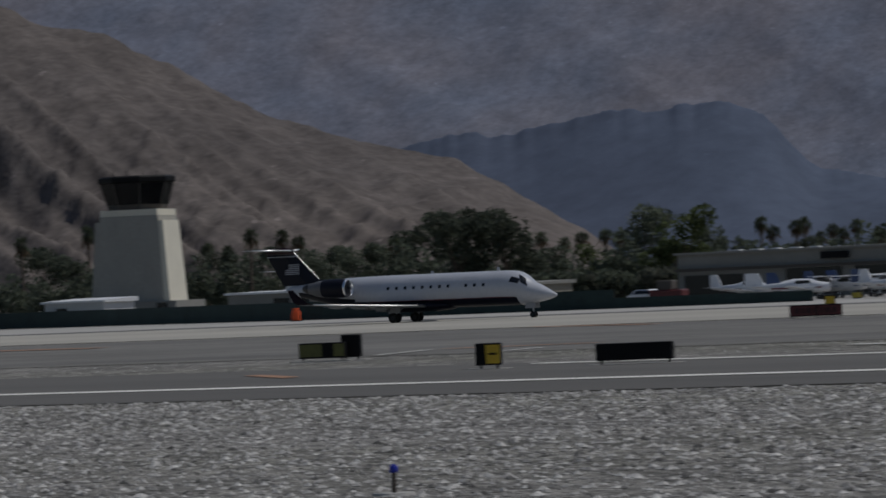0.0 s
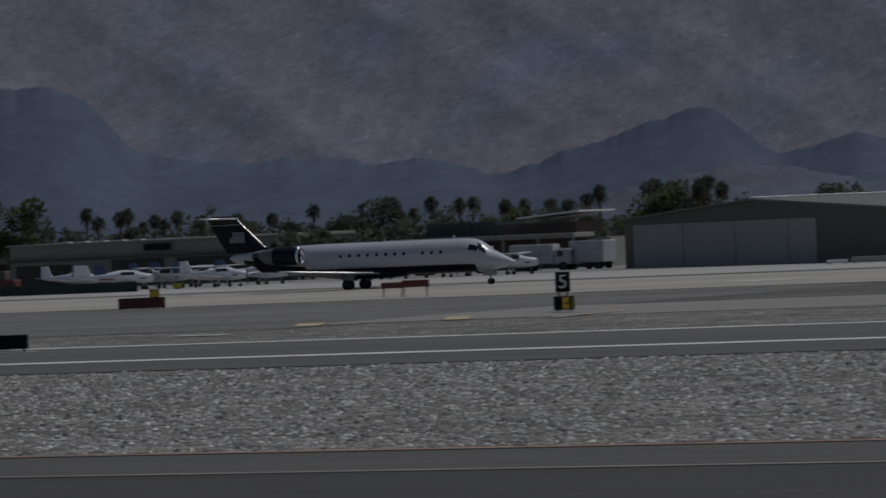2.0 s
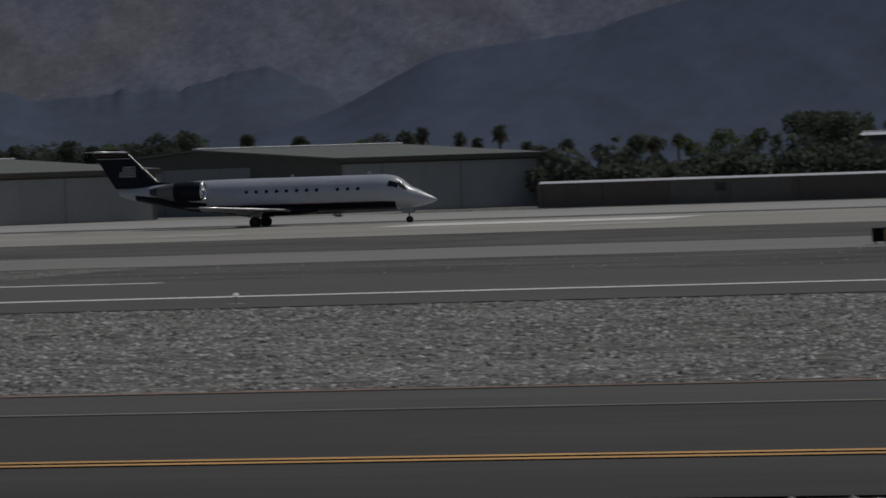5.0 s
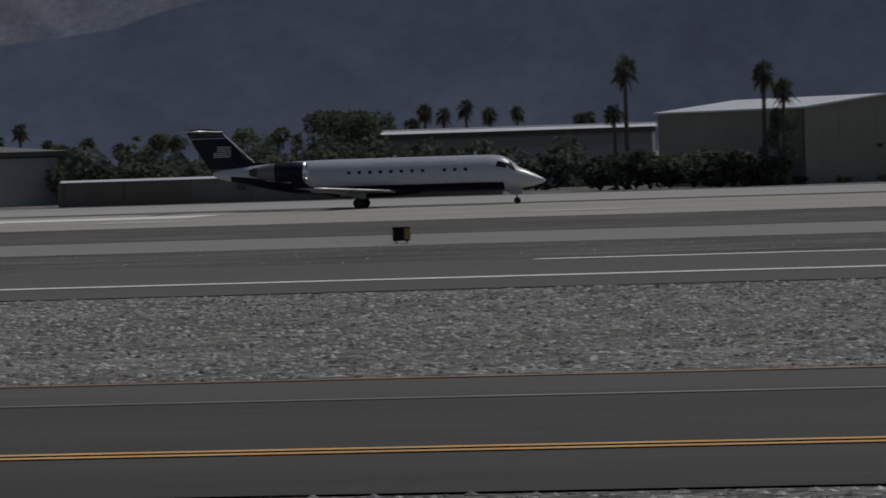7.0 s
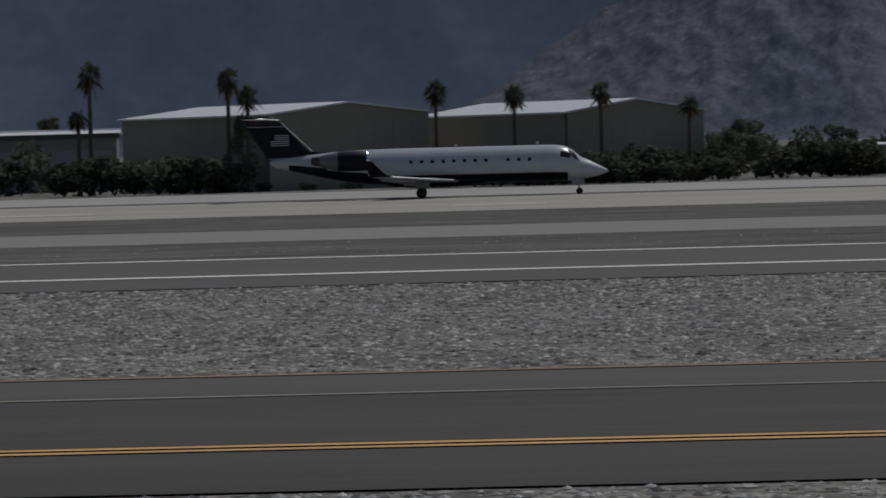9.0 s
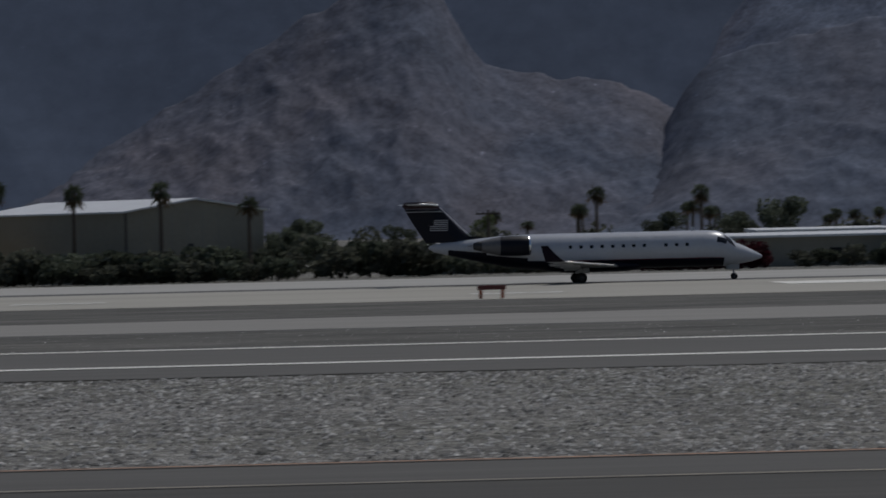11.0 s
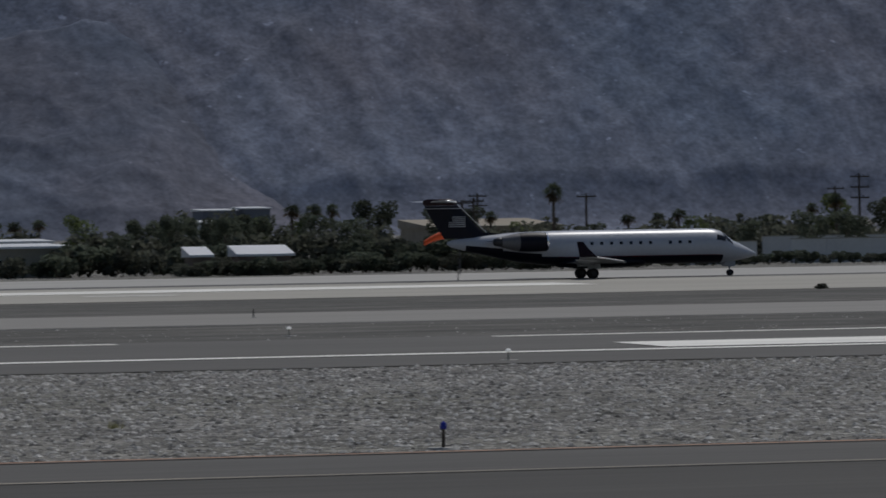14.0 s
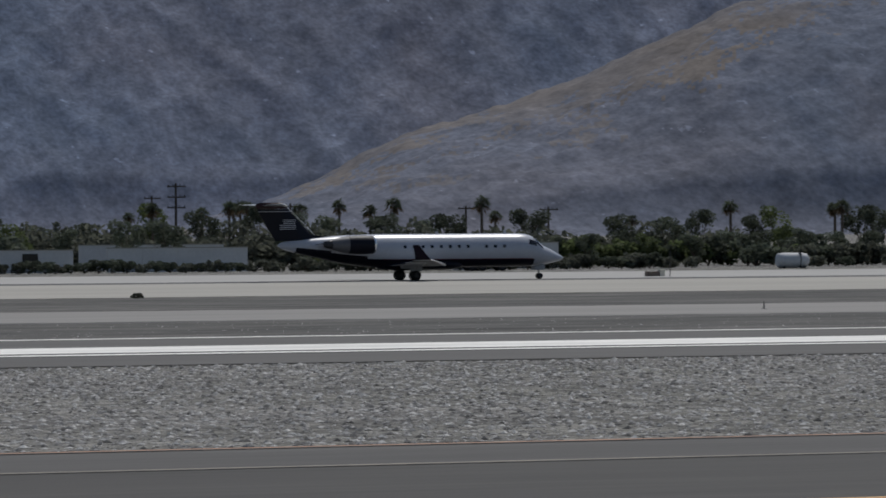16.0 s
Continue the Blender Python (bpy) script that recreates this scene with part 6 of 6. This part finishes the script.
def hedge(x0, x1, y, height, step=1.5, protos=None, gap=0.0):
    x = x0
    while x < x1:
        if plant_rng.random() >= gap:
            h = height * plant_rng.uniform(0.75, 1.15)
            put(plant_rng.choice(protos or BUSHES), x, y + plant_rng.uniform(-0.6, 0.6), plant_rng.uniform(0.85, 1.25) * max(0.55, h / 2.0), h / 2.05)
        x += step * plant_rng.uniform(0.8, 1.2)


def thicket(name, label, leaves, rows):
    """Far shrubbery that nobody could count, as one mesh."""
    rng = random.Random(44)
    bm = bmesh.new()
    for x0, x1, y, height, step in rows:
        x = x0
        while x < x1:
            h = height * rng.uniform(0.6, 1.15)
            lobes = [((x + rng.uniform(-1.2, 1.2), y + rng.uniform(-1, 1), h * k), (1.9, 1.6, h * 0.33)) for k in (0.3, 0.5, 0.68)]
            leaf_cloud(bm, rng, lobes, 300, 0.42)
            x += step * rng.uniform(0.7, 1.2)
    for v in bm.verts:
        v.co.z = max(v.co.z, 0.0)
    tagged(mesh_object(name, bm, leaves), label, "shrubbery", kind="stuff")


def build_hedges():
    hedge(-58, -41, 430.5, 3.6, 2.2)
    hedge(-24, -2, 428, 3.4, 1.9)
    hedge(-18, 2, 425, 2.4, 2.0)
    hedge(0, 16, 436, 3.6, 2.3, gap=0.1)
    hedge(14, 30, 437, 2.0, 1.7)
    hedge(29.5, 46.5, 434, 1.75, 1.0, [RED_BUSH])
    hedge(36.5, 45.5, 435.4, 2.5, 1.1, [RED_BUSH])
    hedge(50, 60, 436, 2.2, 2.2)
    hedge(68.5, 82, 426.5, 1.65, 1.3)
    hedge(204, 236, 452, 2.6, 2.0)
    hedge(60, 80, 442, 3.0, 2.2)
    hedge(72, 92, 436, 2.0, 1.6)
    hedge(84, 114, 434, 1.9, 1.5)
    hedge(92, 125, 460, 3.4, 2.6)
    hedge(118, 152, 440, 1.35, 1.4)
    hedge(150, 188, 438, 1.6, 1.5)
    hedge(186, 215, 440, 1.3, 3.0, gap=0.3)
    hedge(160, 216, 462, 3.2, 2.4, [GREEN_BUSH, GREEN_BUSH, BUSHES[1]])
    hedge(-330, -262, 470, 4.0, 3.0)
    hedge(-281, -240, 468, 3.4, 3.0)
    hedge(-243.5, -237, 447, 5.0, 1.8, [BUSHES[1]])
    # dense planting behind the buildings
    thicket("thicket", "dense dark shrubbery behind the airfield buildings", LEAF, (
        (-470, -300, 560, 5.6, 3.0), (-450, -330, 545, 7.6, 4.0), (-350, -205, 545, 6.6, 2.8), (-330, -215, 575, 8.0, 4.0), (-245, -190, 500, 4.6, 2.8), (-118, -62, 452, 5.2, 2.2), (-110, -80, 470, 5.6, 2.6)))
    thicket("thicket", "dense grey-green shrubbery beyond the low buildings", HEDGE, (
        (2, 40, 520, 4.2, 2.6), (40, 135, 530, 4.0, 2.6), (120, 240, 540, 4.6, 2.6), (140, 200, 500, 3.6, 2.4), (112, 130, 700, 6.6, 2.4)))
    hedge(-48, -32, 431, 0.8, 4.0)
    for x, y in ((83.8, 276.8), (-119.3, 400)):
        put(BUSHES[0], x, y, 0.3, 0.2)


def build_weed(x, y, height):
    """A dry tuft of grass on the gravel."""
    rng = random.Random(int(x * 10))
    w = thing("weed", "dry yellowish weed tuft on the gravel", "plant", "weeds on the gravel", pose(x, y, 0))
    bm = bmesh.new()
    for k in range(60):
        a, lean = rng.uniform(0, 6.28), rng.uniform(0.05, 0.8)
        h = height * rng.uniform(0.5, 1.0)
        foot = Vector((rng.gauss(0, 0.06), rng.gauss(0, 0.06), 0))
        tip = foot + Vector((math.cos(a) * lean * h, math.sin(a) * lean * h, h))
        side = Vector((-math.sin(a), math.cos(a), 0)) * 0.012
        bm.faces.new([bm.verts.new(c) for c in (foot - side, foot + side, tip)])
    part("blade_tuft", bm, DRY, w)


for x, y, h in ((14.6, 99.9, 0.2),):
    build_weed(x, y, h)
build_trees()
build_hedges()
for x, y, h, arms in ((174.6, 560, 9.9, 3), (196, 640, 9.0, 1), (126, 560, 7.6, 2), (125, 562, 7.4, 1), (150, 600, 8.2, 1), (203, 600, 7.6, 2), (228, 600, 7.2, 1), (240, 600, 7.0, 1), (24, 500, 6.2, 1), (140, 620, 8.6, 2)):
    build_pole(x, y, h, arms)


# ---- loose stones of the gravel ----
def build_stones():
    rng = np.random.default_rng(7)

    def scatter(name, label, x0, x1, y0, y1, count, small, big):
        base = np.array(((1, 0, 0), (0, 1, 0), (-1, 0, 0), (0, -1, 0), (0, 0, 1), (0.0, 0.0, -0.4)), float)
        tri = np.array(((0, 1, 4), (1, 2, 4), (2, 3, 4), (3, 0, 4), (1, 0, 5), (2, 1, 5), (3, 2, 5), (0, 3, 5)))
        size = small + (big - small) * rng.random(count) ** 3
        turn = rng.random(count) * 6.283
        v = np.repeat(base[None], count, 0) * (0.7 + 0.6 * rng.random((count, 6, 3)))
        v *= size[:, None, None] * np.array((1.35, 1.1, 0.55))
        c, s = np.cos(turn)[:, None], np.sin(turn)[:, None]
        x, y = v[..., 0] * c - v[..., 1] * s, v[..., 0] * s + v[..., 1] * c
        v[..., 0], v[..., 1] = x + (x0 + (x1 - x0) * rng.random(count))[:, None], y + (y0 + (y1 - y0) * rng.random(count))[:, None]
        v[..., 2] += size[:, None] * 0.1
        faces = (tri[None] + (np.arange(count) * 6)[:, None, None]).reshape(-1, 3)
        data = bpy.data.meshes.new(name)
        data.from_pydata(v.reshape(-1, 3).tolist(), [], faces.tolist())
        data.materials.append(PEBBLE)
        tagged(new(name, data), label, "gravel", kind="stuff")
    scatter("gravel_stones", "loose grey stones on the gravel by the taxiway", -118, 78, 86.2, 138.8, 150000, 0.021, 0.095)
    scatter("gravel_stones", "loose grey stones between the runways", -150, 110, 175.6, 205.2, 6000, 0.025, 0.06)
    scatter("gravel_stones", "loose grey stones before the taxiway", -30, 30, 46, 56.3, 9000, 0.03, 0.09)


def pebble_material():
    m = surface("loose_stone", (0.31, 0.3, 0.285), 0.92, vary=0.2, scale=2, other=(0.27, 0.262, 0.25), bump=0.2, gloss=0.2)
    n, l = m.node_tree.nodes, m.node_tree.links
    p = n["Principled BSDF"]
    src = p.inputs["Base Color"].links[0].from_socket
    geo, r, mul = n.new("ShaderNodeNewGeometry"), n.new("ShaderNodeMapRange"), n.new("ShaderNodeMix")
    mul.data_type, mul.blend_type = "RGBA", "MULTIPLY"
    mul.inputs[0].default_value = 1.0
    r.inputs["To Min"].default_value, r.inputs["To Max"].default_value = 0.33, 2.15
    l.new(geo.outputs["Random Per Island"], r.inputs["Value"])
    l.new(src, mul.inputs[6])
    l.new(r.outputs["Result"], mul.inputs[7])
    l.new(mul.outputs[2], p.inputs["Base Color"])
    return m


PEBBLE = pebble_material()
build_stones()


motions()
